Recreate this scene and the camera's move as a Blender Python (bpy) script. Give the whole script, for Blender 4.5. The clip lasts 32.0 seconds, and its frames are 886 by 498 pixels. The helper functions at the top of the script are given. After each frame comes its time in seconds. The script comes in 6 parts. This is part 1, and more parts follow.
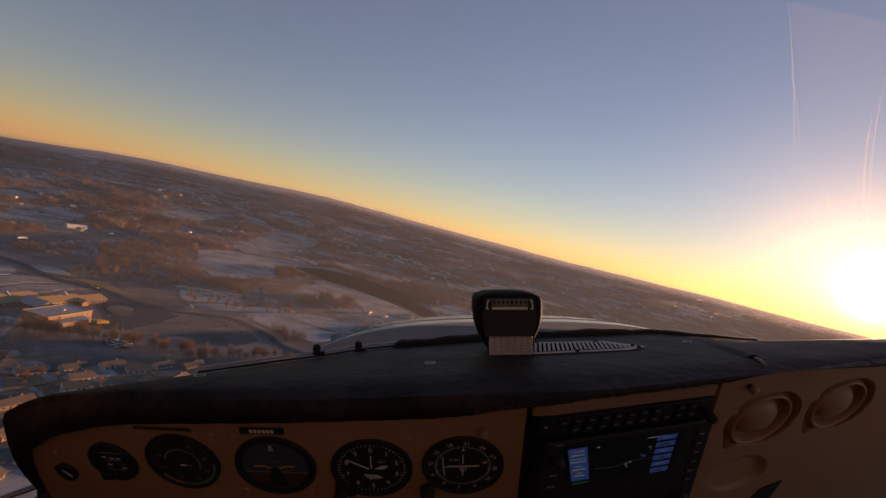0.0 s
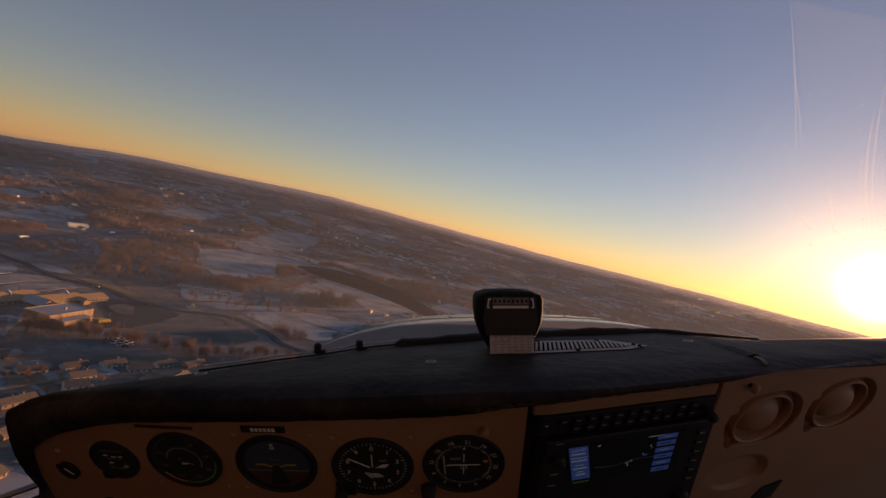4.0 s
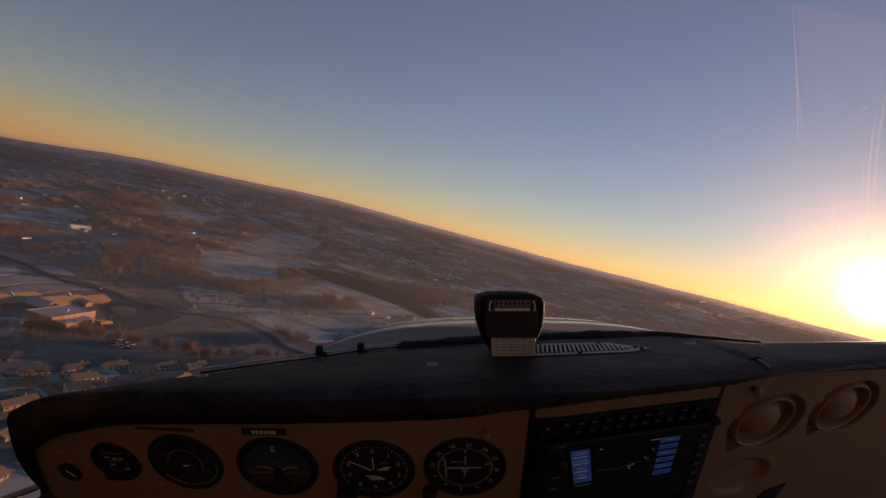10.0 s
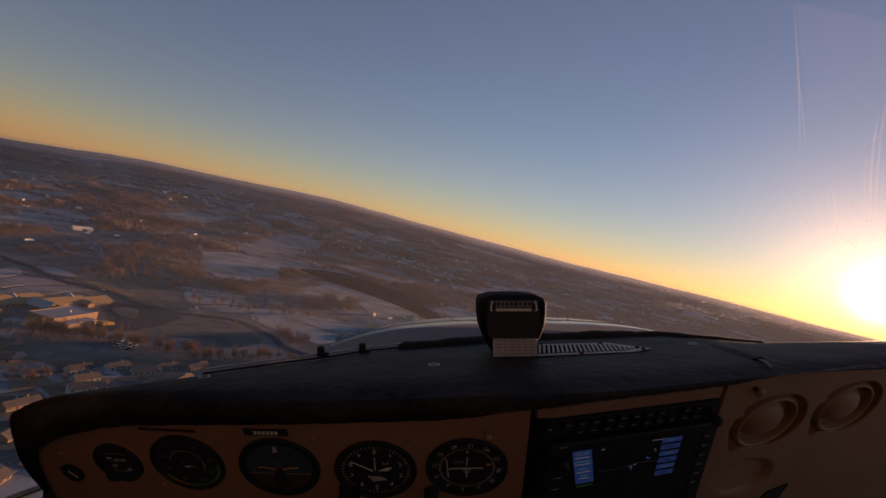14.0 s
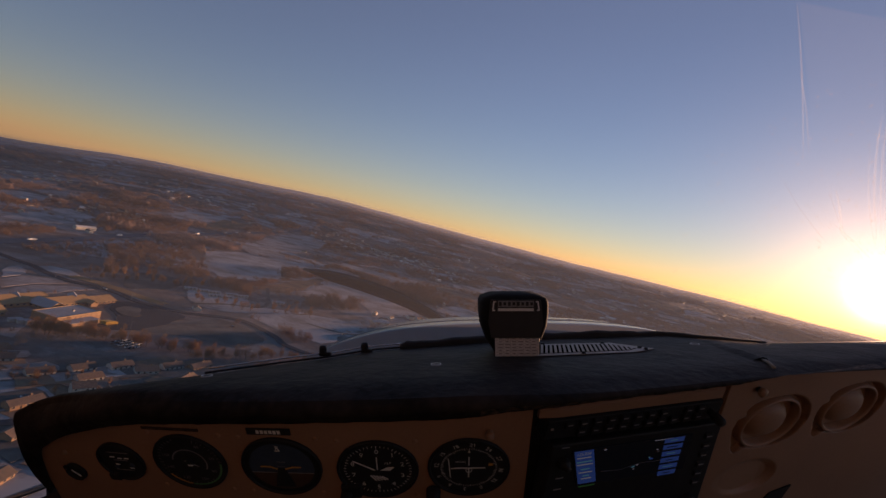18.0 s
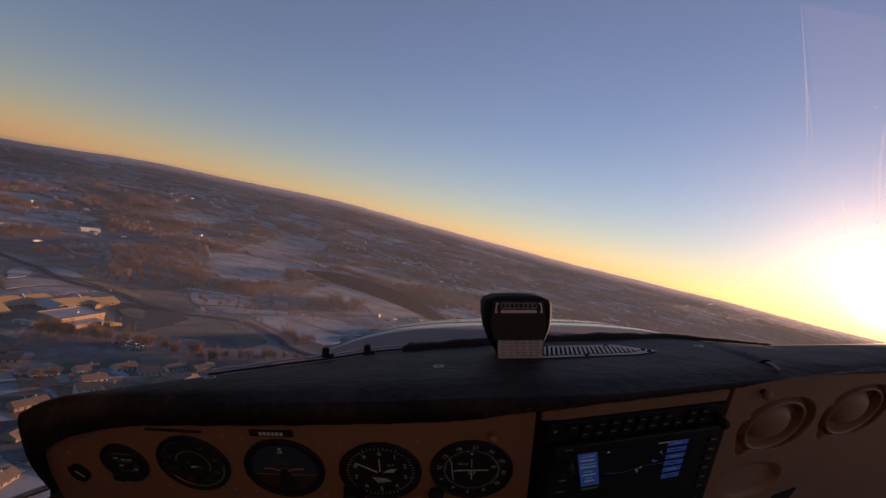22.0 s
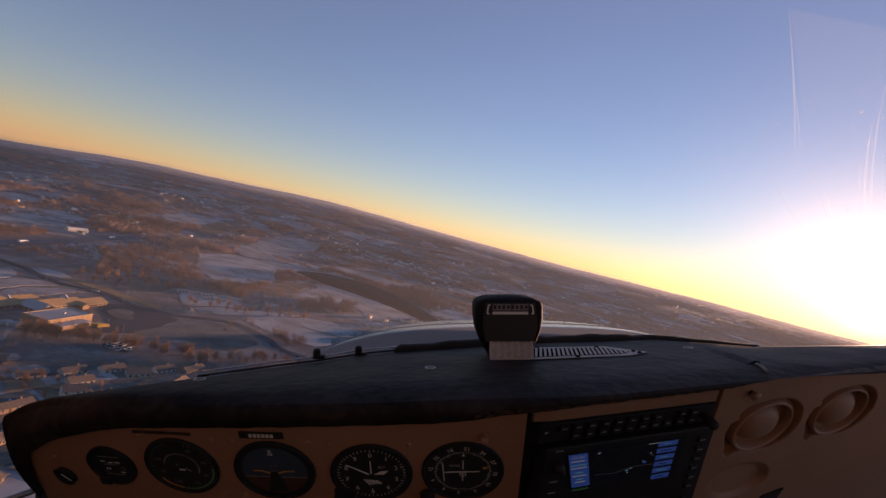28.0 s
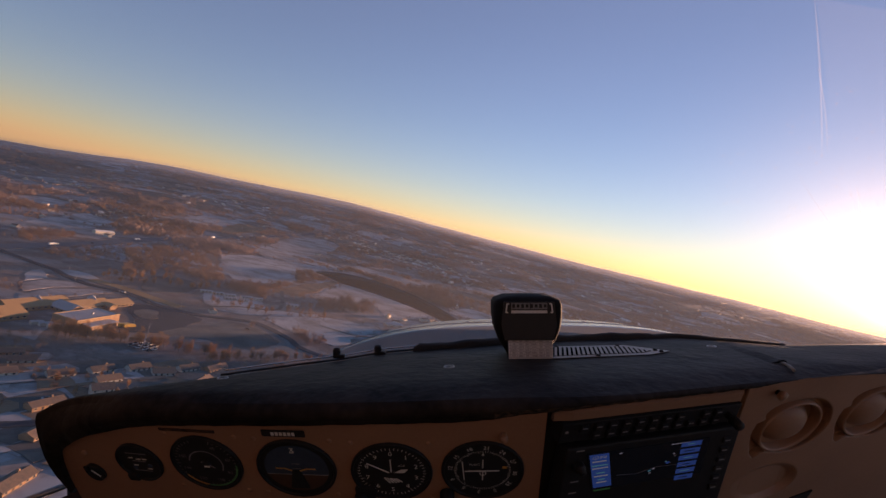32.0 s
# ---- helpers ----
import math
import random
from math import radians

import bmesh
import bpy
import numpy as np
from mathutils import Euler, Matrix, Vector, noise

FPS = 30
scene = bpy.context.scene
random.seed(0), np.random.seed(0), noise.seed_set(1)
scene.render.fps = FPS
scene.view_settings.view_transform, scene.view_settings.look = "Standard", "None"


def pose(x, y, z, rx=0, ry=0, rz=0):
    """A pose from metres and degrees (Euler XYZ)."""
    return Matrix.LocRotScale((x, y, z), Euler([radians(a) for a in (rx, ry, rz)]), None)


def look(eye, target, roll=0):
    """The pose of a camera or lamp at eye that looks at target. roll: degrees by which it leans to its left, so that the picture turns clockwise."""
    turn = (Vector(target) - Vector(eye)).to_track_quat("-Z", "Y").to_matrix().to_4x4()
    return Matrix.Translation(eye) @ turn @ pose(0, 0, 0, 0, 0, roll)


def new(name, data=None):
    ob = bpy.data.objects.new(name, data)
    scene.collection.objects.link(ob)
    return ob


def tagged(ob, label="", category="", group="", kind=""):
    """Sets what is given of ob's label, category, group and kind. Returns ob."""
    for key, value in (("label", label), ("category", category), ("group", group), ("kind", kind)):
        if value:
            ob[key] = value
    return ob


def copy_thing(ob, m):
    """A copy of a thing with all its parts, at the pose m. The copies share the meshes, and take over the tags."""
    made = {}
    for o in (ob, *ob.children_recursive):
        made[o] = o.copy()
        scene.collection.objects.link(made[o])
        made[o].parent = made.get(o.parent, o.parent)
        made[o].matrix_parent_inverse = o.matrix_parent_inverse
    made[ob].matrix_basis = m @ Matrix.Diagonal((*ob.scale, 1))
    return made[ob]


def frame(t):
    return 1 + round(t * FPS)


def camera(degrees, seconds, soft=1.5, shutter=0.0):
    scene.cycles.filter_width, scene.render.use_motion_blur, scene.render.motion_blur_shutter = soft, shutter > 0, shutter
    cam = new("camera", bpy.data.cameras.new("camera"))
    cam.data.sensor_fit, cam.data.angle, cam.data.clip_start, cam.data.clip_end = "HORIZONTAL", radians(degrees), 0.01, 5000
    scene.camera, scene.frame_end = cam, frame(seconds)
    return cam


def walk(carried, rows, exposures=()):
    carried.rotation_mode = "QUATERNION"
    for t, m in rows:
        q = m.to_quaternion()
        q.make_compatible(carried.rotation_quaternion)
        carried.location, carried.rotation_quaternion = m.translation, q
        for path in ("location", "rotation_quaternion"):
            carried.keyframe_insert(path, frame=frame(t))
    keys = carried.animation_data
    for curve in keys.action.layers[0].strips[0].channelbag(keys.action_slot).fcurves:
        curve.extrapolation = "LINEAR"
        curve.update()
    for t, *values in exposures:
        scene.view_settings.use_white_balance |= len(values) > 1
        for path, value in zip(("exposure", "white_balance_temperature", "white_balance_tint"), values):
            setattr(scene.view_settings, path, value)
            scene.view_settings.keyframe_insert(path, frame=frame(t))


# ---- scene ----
cam = camera(84.0, 32.0, soft=1.45)

# The aircraft banks to its left: its axes (x right, y ahead, z up) in the level world.
EYE_HEIGHT = 150.0
HEADING = -7.36                 # degrees right of the land's y axis
AIR = Matrix.Translation((24, 72, EYE_HEIGHT)) @ Matrix.Rotation(radians(-HEADING), 4, "Z") @ Matrix.Rotation(radians(-1.85), 4, "X") @ Matrix.Rotation(radians(-13.6), 4, "Y")

# seconds, yaw, pitch, roll of the camera on its mount in the cabin
SHAKE = {
    0.0: (-0.381, -0.15, 0.076),
    0.5: (-0.457, -0.15, 0.043),
    1.0: (-0.471, -0.178, 0.075),
    1.5: (-0.459, -0.215, 0.007),
    2.0: (-0.424, -0.252, 0.076),
    2.5: (-0.392, -0.258, 0.124),
    3.0: (-0.334, -0.237, 0.066),
    3.5: (-0.253, -0.282, 0.044),
    5.5: (-0.433, -0.234, 0.075),
    6.0: (-0.619, -0.202, -0.123),
    6.5: (-0.585, -0.197, -0.136),
    7.0: (-0.61, -0.206, -0.102),
    7.5: (-0.587, -0.145, -0.043),
    8.0: (-0.511, -0.112, -0.086),
    8.5: (-0.388, -0.152, 0.027),
    9.0: (-0.234, -0.145, 0.058),
    9.5: (-0.121, -0.017, -0.009),
    10.0: (-0.092, -0.007, -0.006),
    10.5: (-0.118, 0.025, 0.061),
    11.0: (-0.097, 0.086, -0.022),
    11.5: (-0.067, 0.087, -0.015),
    12.0: (-0.062, 0.052, 0.073),
    12.5: (-0.031, 0.031, 0.053),
    13.0: (0.0, 0.0, -0.0),
    13.5: (0.08, 0.019, 0.037),
    14.0: (0.066, 0.044, 0.106),
    14.5: (0.064, 0.067, 0.066),
    16.5: (0.092, 0.088, -0.023),
    17.0: (0.099, 0.056, 0.085),
    17.5: (0.275, 0.003, 0.021),
    18.0: (0.317, 0.013, 0.059),
    18.5: (0.369, 0.041, 0.168),
    19.0: (0.474, 0.091, 0.074),
    19.5: (0.571, 0.126, 0.167),
    20.0: (0.657, 0.108, 0.145),
    20.5: (0.708, 0.108, 0.167),
    21.0: (0.769, 0.194, 0.143),
    21.5: (0.712, 0.191, 0.111),
    22.0: (0.644, 0.223, 0.046),
    22.5: (0.566, 0.192, 0.094),
    23.0: (0.478, 0.192, 0.073),
    23.5: (0.395, 0.251, 0.025),
    24.0: (0.368, 0.212, 0.062),
    24.5: (0.23, 0.19, -0.011),
    25.0: (0.058, 0.204, -0.031),
    25.5: (-0.096, 0.285, -0.076),
    27.5: (-0.3, 0.269, -0.028),
    28.0: (-0.298, 0.383, -0.127),
    28.5: (-0.296, 0.348, 0.004),
    29.0: (-0.093, 0.312, 0.008),
    29.5: (0.355, 0.323, 0.105),
    30.0: (0.91, 0.372, 0.146),
    30.5: (1.39, 0.347, 0.182),
    31.0: (1.706, 0.294, 0.3),
    31.5: (1.847, 0.291, 0.371),
    32.0: (1.789, 0.283, 0.346),
}
walk(cam, [(t, AIR @ pose(0, 0, 0, 90 + p, r, y)) for t, (y, p, r) in SHAKE.items()],
     exposures=[(0, 0.38, 8500, 36), (3, 0.28, 8450, 36), (6, 0.17, 8300, 36), (9, 0.08, 8100, 36), (13, 0.01, 7750, 36), (17, 0.09, 7300, 36), (21, 0.28, 7150, 38), (25, 0.50, 7050, 38), (28, 0.64, 7000, 37), (32, 0.70, 7000, 37)])

# ---- world and sun ----
SUN_AZ, SUN_EL = HEADING + 41.6, 3.8          # degrees right of the y axis, and above the horizon
SUN_DIR = Vector((math.sin(radians(SUN_AZ)) * math.cos(radians(SUN_EL)), math.cos(radians(SUN_AZ)) * math.cos(radians(SUN_EL)), math.sin(radians(SUN_EL))))
world = bpy.data.worlds.new("sky")
scene.world = world
world.use_nodes = True
wn, wl = world.node_tree.nodes, world.node_tree.links
sky = wn.new("ShaderNodeTexSky")
sky.sky_type, sky.sun_disc = "NISHITA", False
sky.sun_elevation, sky.sun_rotation = radians(SUN_EL), radians(SUN_AZ)
sky.altitude, sky.air_density, sky.dust_density, sky.ozone_density = 300, 1.0, 0.10, 3.0
bg = wn["Background"]
bg.inputs["Strength"].default_value = 0.15
wl.new(sky.outputs[0], bg.inputs["Color"])
# the low sun itself and the bright air round it
tc = wn.new("ShaderNodeTexCoord")
dot = wn.new("ShaderNodeVectorMath"); dot.operation = "DOT_PRODUCT"
dot.inputs[1].default_value = SUN_DIR
wl.new(tc.outputs["Generated"], dot.inputs[0])
clampdot = wn.new("ShaderNodeMath"); clampdot.operation = "MAXIMUM"; clampdot.inputs[1].default_value = 0.0
wl.new(dot.outputs["Value"], clampdot.inputs[0])
glow = None
for power, gain in ((2200, 7.7), (330, 0.18), (34, 0.026)):
    pw = wn.new("ShaderNodeMath"); pw.operation = "POWER"; pw.inputs[1].default_value = power
    wl.new(clampdot.outputs[0], pw.inputs[0])
    gn = wn.new("ShaderNodeMath"); gn.operation = "MULTIPLY"; gn.inputs[1].default_value = gain
    wl.new(pw.outputs[0], gn.inputs[0])
    if glow is None:
        glow = gn
    else:
        ad = wn.new("ShaderNodeMath"); ad.operation = "ADD"
        wl.new(glow.outputs[0], ad.inputs[0]); wl.new(gn.outputs[0], ad.inputs[1])
        glow = ad
bg2 = wn.new("ShaderNodeBackground")
bg2.inputs["Color"].default_value = (1.0, 0.80, 0.52, 1)
wl.new(glow.outputs[0], bg2.inputs["Strength"])
# the peach-coloured haze that lies along a winter horizon
sep = wn.new("ShaderNodeSeparateXYZ")
wl.new(tc.outputs["Generated"], sep.inputs[0])
low = wn.new("ShaderNodeMath"); low.operation = "ABSOLUTE"
wl.new(sep.outputs["Z"], low.inputs[0])
fall = wn.new("ShaderNodeMath"); fall.operation = "MULTIPLY"; fall.inputs[1].default_value = -14.0
wl.new(low.outputs[0], fall.inputs[0])
haze = wn.new("ShaderNodeMath"); haze.operation = "EXPONENT"
wl.new(fall.outputs[0], haze.inputs[0])
hz = wn.new("ShaderNodeMath"); hz.operation = "MULTIPLY"; hz.inputs[1].default_value = 0.104
wl.new(haze.outputs[0], hz.inputs[0])
bg3 = wn.new("ShaderNodeBackground")
bg3.inputs["Color"].default_value = (1.0, 0.66, 0.50, 1)
wl.new(hz.outputs[0], bg3.inputs["Strength"])
haze_add = wn.new("ShaderNodeAddShader")
wl.new(bg2.outputs[0], haze_add.inputs[0]); wl.new(bg3.outputs[0], haze_add.inputs[1])
both = wn.new("ShaderNodeAddShader")
wl.new(bg.outputs[0], both.inputs[0]); wl.new(haze_add.outputs[0], both.inputs[1])
wl.new(both.outputs[0], wn["World Output"].inputs["Surface"])

sun_data = bpy.data.lights.new("sun", "SUN")
sun_data.energy, sun_data.angle, sun_data.color = 5.0, radians(0.6), (1.0, 0.65, 0.37)
sun = new("sun", sun_data)
sun.matrix_world = look(SUN_DIR * 100, (0, 0, 0))

# ---- materials ----
def material(name, color, rough=0.7, color2=None, scale=8.0, fine=60.0, bump=0.0, metal=0.0, vary=0.0, spec=0.5, detail=4.0, per_island=False, lo=0.45, hi=1.0):
    """A surface whose colour drifts between two tones at two scales, with fine relief."""
    m = bpy.data.materials.new(name)
    m.use_nodes = True
    n, l = m.node_tree.nodes, m.node_tree.links
    b = n["Principled BSDF"]
    b.inputs["Roughness"].default_value, b.inputs["Metallic"].default_value = rough, metal
    b.inputs["Specular IOR Level"].default_value = spec
    color2 = color2 or tuple(c * 0.72 for c in color)
    co = n.new("ShaderNodeTexCoord")
    big, small = n.new("ShaderNodeTexNoise"), n.new("ShaderNodeTexNoise")
    big.inputs["Scale"].default_value, small.inputs["Scale"].default_value = scale, fine
    big.inputs["Detail"].default_value = small.inputs["Detail"].default_value = detail
    for t in (big, small):
        l.new(co.outputs["Object"], t.inputs["Vector"])
    add = n.new("ShaderNodeMath"); add.operation = "MULTIPLY_ADD"
    add.inputs[1].default_value = 0.45
    l.new(small.outputs[0], add.inputs[0]); l.new(big.outputs[0], add.inputs[2])
    last = add
    if vary:
        rnd = n.new("ShaderNodeNewGeometry").outputs["Random Per Island"] if per_island else n.new("ShaderNodeObjectInfo").outputs["Random"]
        va = n.new("ShaderNodeMath"); va.operation = "MULTIPLY_ADD"; va.inputs[1].default_value = vary
        l.new(rnd, va.inputs[0]); l.new(add.outputs[0], va.inputs[2])
        last = n.new("ShaderNodeMath"); last.operation = "SUBTRACT"; last.inputs[1].default_value = vary / 2
        l.new(va.outputs[0], last.inputs[0])
    ramp = n.new("ShaderNodeMapRange")
    ramp.inputs["From Min"].default_value, ramp.inputs["From Max"].default_value = lo, hi
    l.new(last.outputs[0], ramp.inputs["Value"])
    mix = n.new("ShaderNodeMix"); mix.data_type = "RGBA"
    mix.inputs["A"].default_value, mix.inputs["B"].default_value = (*color2, 1), (*color, 1)
    l.new(ramp.outputs[0], mix.inputs["Factor"]); l.new(mix.outputs["Result"], b.inputs["Base Color"])
    if bump:
        bp = n.new("ShaderNodeBump")
        bp.inputs["Strength"].default_value, bp.inputs["Distance"].default_value = min(1, bump), 0.002 * bump
        l.new(add.outputs[0], bp.inputs["Height"]); l.new(bp.outputs[0], b.inputs["Normal"])
    return m


def lit(name, color, strength):
    """A lit display."""
    m = bpy.data.materials.new(name)
    m.use_nodes = True
    b = m.node_tree.nodes["Principled BSDF"]
    b.inputs["Base Color"].default_value = (0.01, 0.01, 0.01, 1)
    b.inputs["Emission Color"].default_value, b.inputs["Emission Strength"].default_value = (*color, 1), strength
    b.inputs["Roughness"].default_value = 0.15
    return m


M_LEATHER = material("black leather", (0.038, 0.030, 0.0255), 0.62, (0.0105, 0.0087, 0.0080), 14, 90, 1.6, spec=0.10, detail=9, lo=0.55, hi=0.95)
M_SEAM = material("pale worn leather with highlight", (0.30, 0.26, 0.22), 0.6, (0.16, 0.14, 0.12), 40, 200, 0.6, spec=0.3)
M_WORN = material("worn brown leather edge", (0.15, 0.10, 0.065), 0.7, (0.014, 0.011, 0.010), 120, 420, 1.0, spec=0.2, lo=0.62, hi=0.95)
M_TAN = material("tan moulded plastic", (0.328, 0.184, 0.110), 0.55, (0.258, 0.142, 0.085), 7, 260, 0.35)
M_BLACK = material("black plastic", (0.016, 0.016, 0.018), 0.55, (0.010, 0.010, 0.011), 40, 300, 0.2, spec=0.25)
M_RECESS_SHADE = material("black painted as recess shade", (0.006, 0.006, 0.006), 0.95, None, 60, 300, spec=0.0)
M_CASE = material("matt black compass case", (0.014, 0.0135, 0.014), 0.75, (0.009, 0.009, 0.009), 40, 300, 0.3, spec=0.08)
M_FACE = material("matt black dial", (0.012, 0.013, 0.015), 0.6, None, 60, 300)
M_WHITE = material("white dial paint", (0.72, 0.72, 0.68), 0.6, (0.6, 0.6, 0.56), 80, 300)
M_GREY = material("grey dial paint", (0.22, 0.22, 0.23), 0.6, None, 80, 300)
M_ORANGE = material("orange dial paint", (0.65, 0.32, 0.08), 0.6, None, 80, 300)
M_GREEN = material("green dial paint", (0.08, 0.3, 0.12), 0.6, None, 80, 300)
M_SKYB = material("blue dial paint", (0.035, 0.06, 0.10), 0.6, None, 80, 300)
M_EARTH = material("brown dial paint", (0.075, 0.04, 0.025), 0.6, None, 80, 300)
M_STEEL = material("brushed steel", (0.34, 0.33, 0.32), 0.35, None, 60, 400, 0.2, metal=1.0)
M_CHROME = material("bright polished metal", (0.78, 0.76, 0.73), 0.25, (0.66, 0.64, 0.61), 60, 400, 0.1, metal=1.0)
M_ALU = material("pale metal grille", (0.44, 0.42, 0.39), 0.6, None, 60, 400, 0.2)
M_COWL = material("faded white cowling paint", (0.40, 0.35, 0.30), 0.25, (0.30, 0.26, 0.225), 3.0, 40, 0.05)
M_RUBBER = material("black rubber seal", (0.014, 0.013, 0.013), 0.75, None, 20, 120, 1.0)
M_PAPER = material("cream paper card", (0.68, 0.66, 0.62), 0.8, (0.56, 0.54, 0.50), 30, 200)
M_INK = material("dark ink", (0.05, 0.04, 0.04), 0.8)
M_PRINT = material("faded print", (0.24, 0.22, 0.20), 0.8)
M_PROP = material("worn grey-brown propeller paint", (0.05, 0.045, 0.042), 0.5, None, 5, 60)
M_TRIM = material("dark maroon trim", (0.035, 0.018, 0.016), 0.6, None, 8, 90, 0.4)
M_HEADLINER = material("grey-beige cabin lining", (0.17, 0.135, 0.11), 0.85, (0.13, 0.105, 0.085), 6, 120, 0.3)
M_BLUE = lit("blue avionics display", (0.035, 0.11, 0.42), 0.137)
M_SCREEN = lit("dark avionics display", (0.02, 0.03, 0.05), 0.02)
M_TEXT = lit("pale display strokes", (0.55, 0.62, 0.75), 0.08)
M_CYAN = lit("cyan display strokes", (0.12, 0.45, 0.6), 0.10)
M_LGREEN = lit("green display strokes", (0.1, 0.5, 0.15), 0.03)


# ---- building helpers ----
def mesh_of(name, verts, faces, mat, smooth=False):
    me = bpy.data.meshes.new(name)
    me.from_pydata([tuple(v) for v in verts], [], faces)
    me.materials.append(mat)
    if smooth:
        me.polygons.foreach_set("use_smooth", [True] * len(me.polygons))
    me.update()
    return me


def thing(name, m, label, category, group="", kind=""):
    ob = new(name)
    ob.empty_display_size = 0.05
    ob.matrix_world = m
    return tagged(ob, label, category, group, kind)


def part(name, bm, mat, parent, label="", smooth=False, m=None):
    """Links a bmesh or a mesh as one object under a thing or a part."""
    if isinstance(bm, bmesh.types.BMesh):
        me = bpy.data.meshes.new(name)
        bmesh.ops.recalc_face_normals(bm, faces=bm.faces)
        bm.to_mesh(me)
        bm.free()
        me.materials.append(mat)
        if smooth:
            me.polygons.foreach_set("use_smooth", [True] * len(me.polygons))
    else:
        me = bm
    ob = new(name, me)
    ob.parent = parent
    if m is not None:
        ob.matrix_local = m
    return tagged(ob, label)


def single(name, bm, mat, m, label, category, kind="", smooth=False, group=""):
    """A thing that is one mesh."""
    ob = part(name, bm, mat, None, label, smooth)
    ob.matrix_world = m
    return tagged(ob, label, category, group, kind)


def box(sx, sy, sz, at=(0, 0, 0), bevel=0.0, segs=2, turn=None, bm=None):
    bm = bm or bmesh.new()
    m = Matrix.Translation(at) @ (turn or Matrix()) @ Matrix.Diagonal((sx, sy, sz, 1))
    made = bmesh.ops.create_cube(bm, size=1, matrix=m)["verts"]
    if bevel:
        edges = list({e for v in made for e in v.link_edges})
        bmesh.ops.bevel(bm, geom=edges, offset=bevel, segments=segs, affect="EDGES", profile=0.5)
    return bm


def lathe(profile, segs=40, at=(0, 0, 0), bm=None):
    """Turns (radius, height) pairs round the z axis."""
    bm = bm or bmesh.new()
    rings = []
    for r, z in profile:
        if r < 1e-6:
            rings.append([bm.verts.new((at[0], at[1], at[2] + z))])
        else:
            rings.append([bm.verts.new((at[0] + r * math.cos(2 * math.pi * i / segs), at[1] + r * math.sin(2 * math.pi * i / segs), at[2] + z)) for i in range(segs)])
    for a, b in zip(rings, rings[1:]):
        for i in range(segs):
            j = (i + 1) % segs
            if len(a) == 1 and len(b) > 1:
                bm.faces.new((a[0], b[i], b[j]))
            elif len(b) == 1 and len(a) > 1:
                bm.faces.new((a[i], b[0], a[j]))
            elif len(a) > 1:
                bm.faces.new((a[i], b[i], b[j], a[j]))
    return bm


def loft(sections, closed=False, caps=False, bm=None):
    """Joins rows of points into one sheet or tube."""
    bm = bm or bmesh.new()
    rows = [[bm.verts.new(p) for p in s] for s in sections]
    for a, b in zip(rows, rows[1:]):
        for i in range(len(a) - (0 if closed else 1)):
            j = (i + 1) % len(a)
            bm.faces.new((a[i], a[j], b[j], b[i]))
    if caps:
        bm.faces.new(rows[0])
        bm.faces.new(rows[-1])
    return bm


def tube(points, radius, sides=8, bm=None):
    """A round bar along a line of points."""
    pts = [Vector(p) for p in points]
    secs = []
    for i, p in enumerate(pts):
        d = (pts[min(i + 1, len(pts) - 1)] - pts[max(i - 1, 0)]).normalized()
        a = d.cross(Vector((0.13, 0.31, 0.94))).normalized()
        b = d.cross(a)
        secs.append([p + radius * (a * math.cos(2 * math.pi * k / sides) + b * math.sin(2 * math.pi * k / sides)) for k in range(sides)])
    return loft(secs, True, True, bm)


def plate(outline, depth, at=(0, 0, 0), bm=None):
    """A flat outline in x, y with a thickness along z."""
    bm = bm or bmesh.new()
    low = [bm.verts.new((x + at[0], y + at[1], at[2])) for x, y in outline]
    top = [bm.verts.new((x + at[0], y + at[1], at[2] + depth)) for x, y in outline]
    bm.faces.new(top)
    bm.faces.new(low[::-1])
    for i in range(len(low)):
        j = (i + 1) % len(low)
        bm.faces.new((low[i], low[j], top[j], top[i]))
    return bm


def stroke(x0, y0, x1, y1, w, z=0.0, depth=0.0004, bm=None, w1=None):
    """A thin flat bar from one point to another, in the x, y plane."""
    d = Vector((x1 - x0, y1 - y0)).normalized()
    nx, ny = -d.y, d.x
    w1 = w if w1 is None else w1
    return plate([(x0 + nx * w / 2, y0 + ny * w / 2), (x0 - nx * w / 2, y0 - ny * w / 2), (x1 - nx * w1 / 2, y1 - ny * w1 / 2), (x1 + nx * w1 / 2, y1 + ny * w1 / 2)], depth, (0, 0, z), bm)


def arc(r, a0, a1, w, z=0.0, depth=0.0004, steps=24, bm=None):
    """A flat arc, in degrees clockwise from the top."""
    pts = [(a0 + (a1 - a0) * i / steps) for i in range(steps + 1)]
    o = [((r + w / 2) * math.sin(radians(a)), (r + w / 2) * math.cos(radians(a))) for a in pts]
    o += [((r - w / 2) * math.sin(radians(a)), (r - w / 2) * math.cos(radians(a))) for a in reversed(pts)]
    bm = bm or bmesh.new()
    n = len(pts)
    vs = [bm.verts.new((x, y, z + depth)) for x, y in o]
    for i in range(n - 1):
        bm.faces.new((vs[i], vs[i + 1], vs[2 * n - 2 - i], vs[2 * n - 1 - i]))
    return bm


def letters(text, size, mat, parent, at, name="numeral", turn=0.0):
    cu = bpy.data.curves.new(name, "FONT")
    cu.body, cu.size, cu.align_x, cu.align_y, cu.resolution_u = text, size, "CENTER", "CENTER", 2
    tmp = bpy.data.objects.new(name, cu)
    me = bpy.data.meshes.new_from_object(tmp)
    bpy.data.objects.remove(tmp)
    me.materials.clear()
    me.materials.append(mat)
    return part(name, me, mat, parent, m=Matrix.Translation(at) @ Matrix.Rotation(radians(-turn), 4, "Z"))


# ---- the cockpit ----
LEAN = math.tan(radians(28))

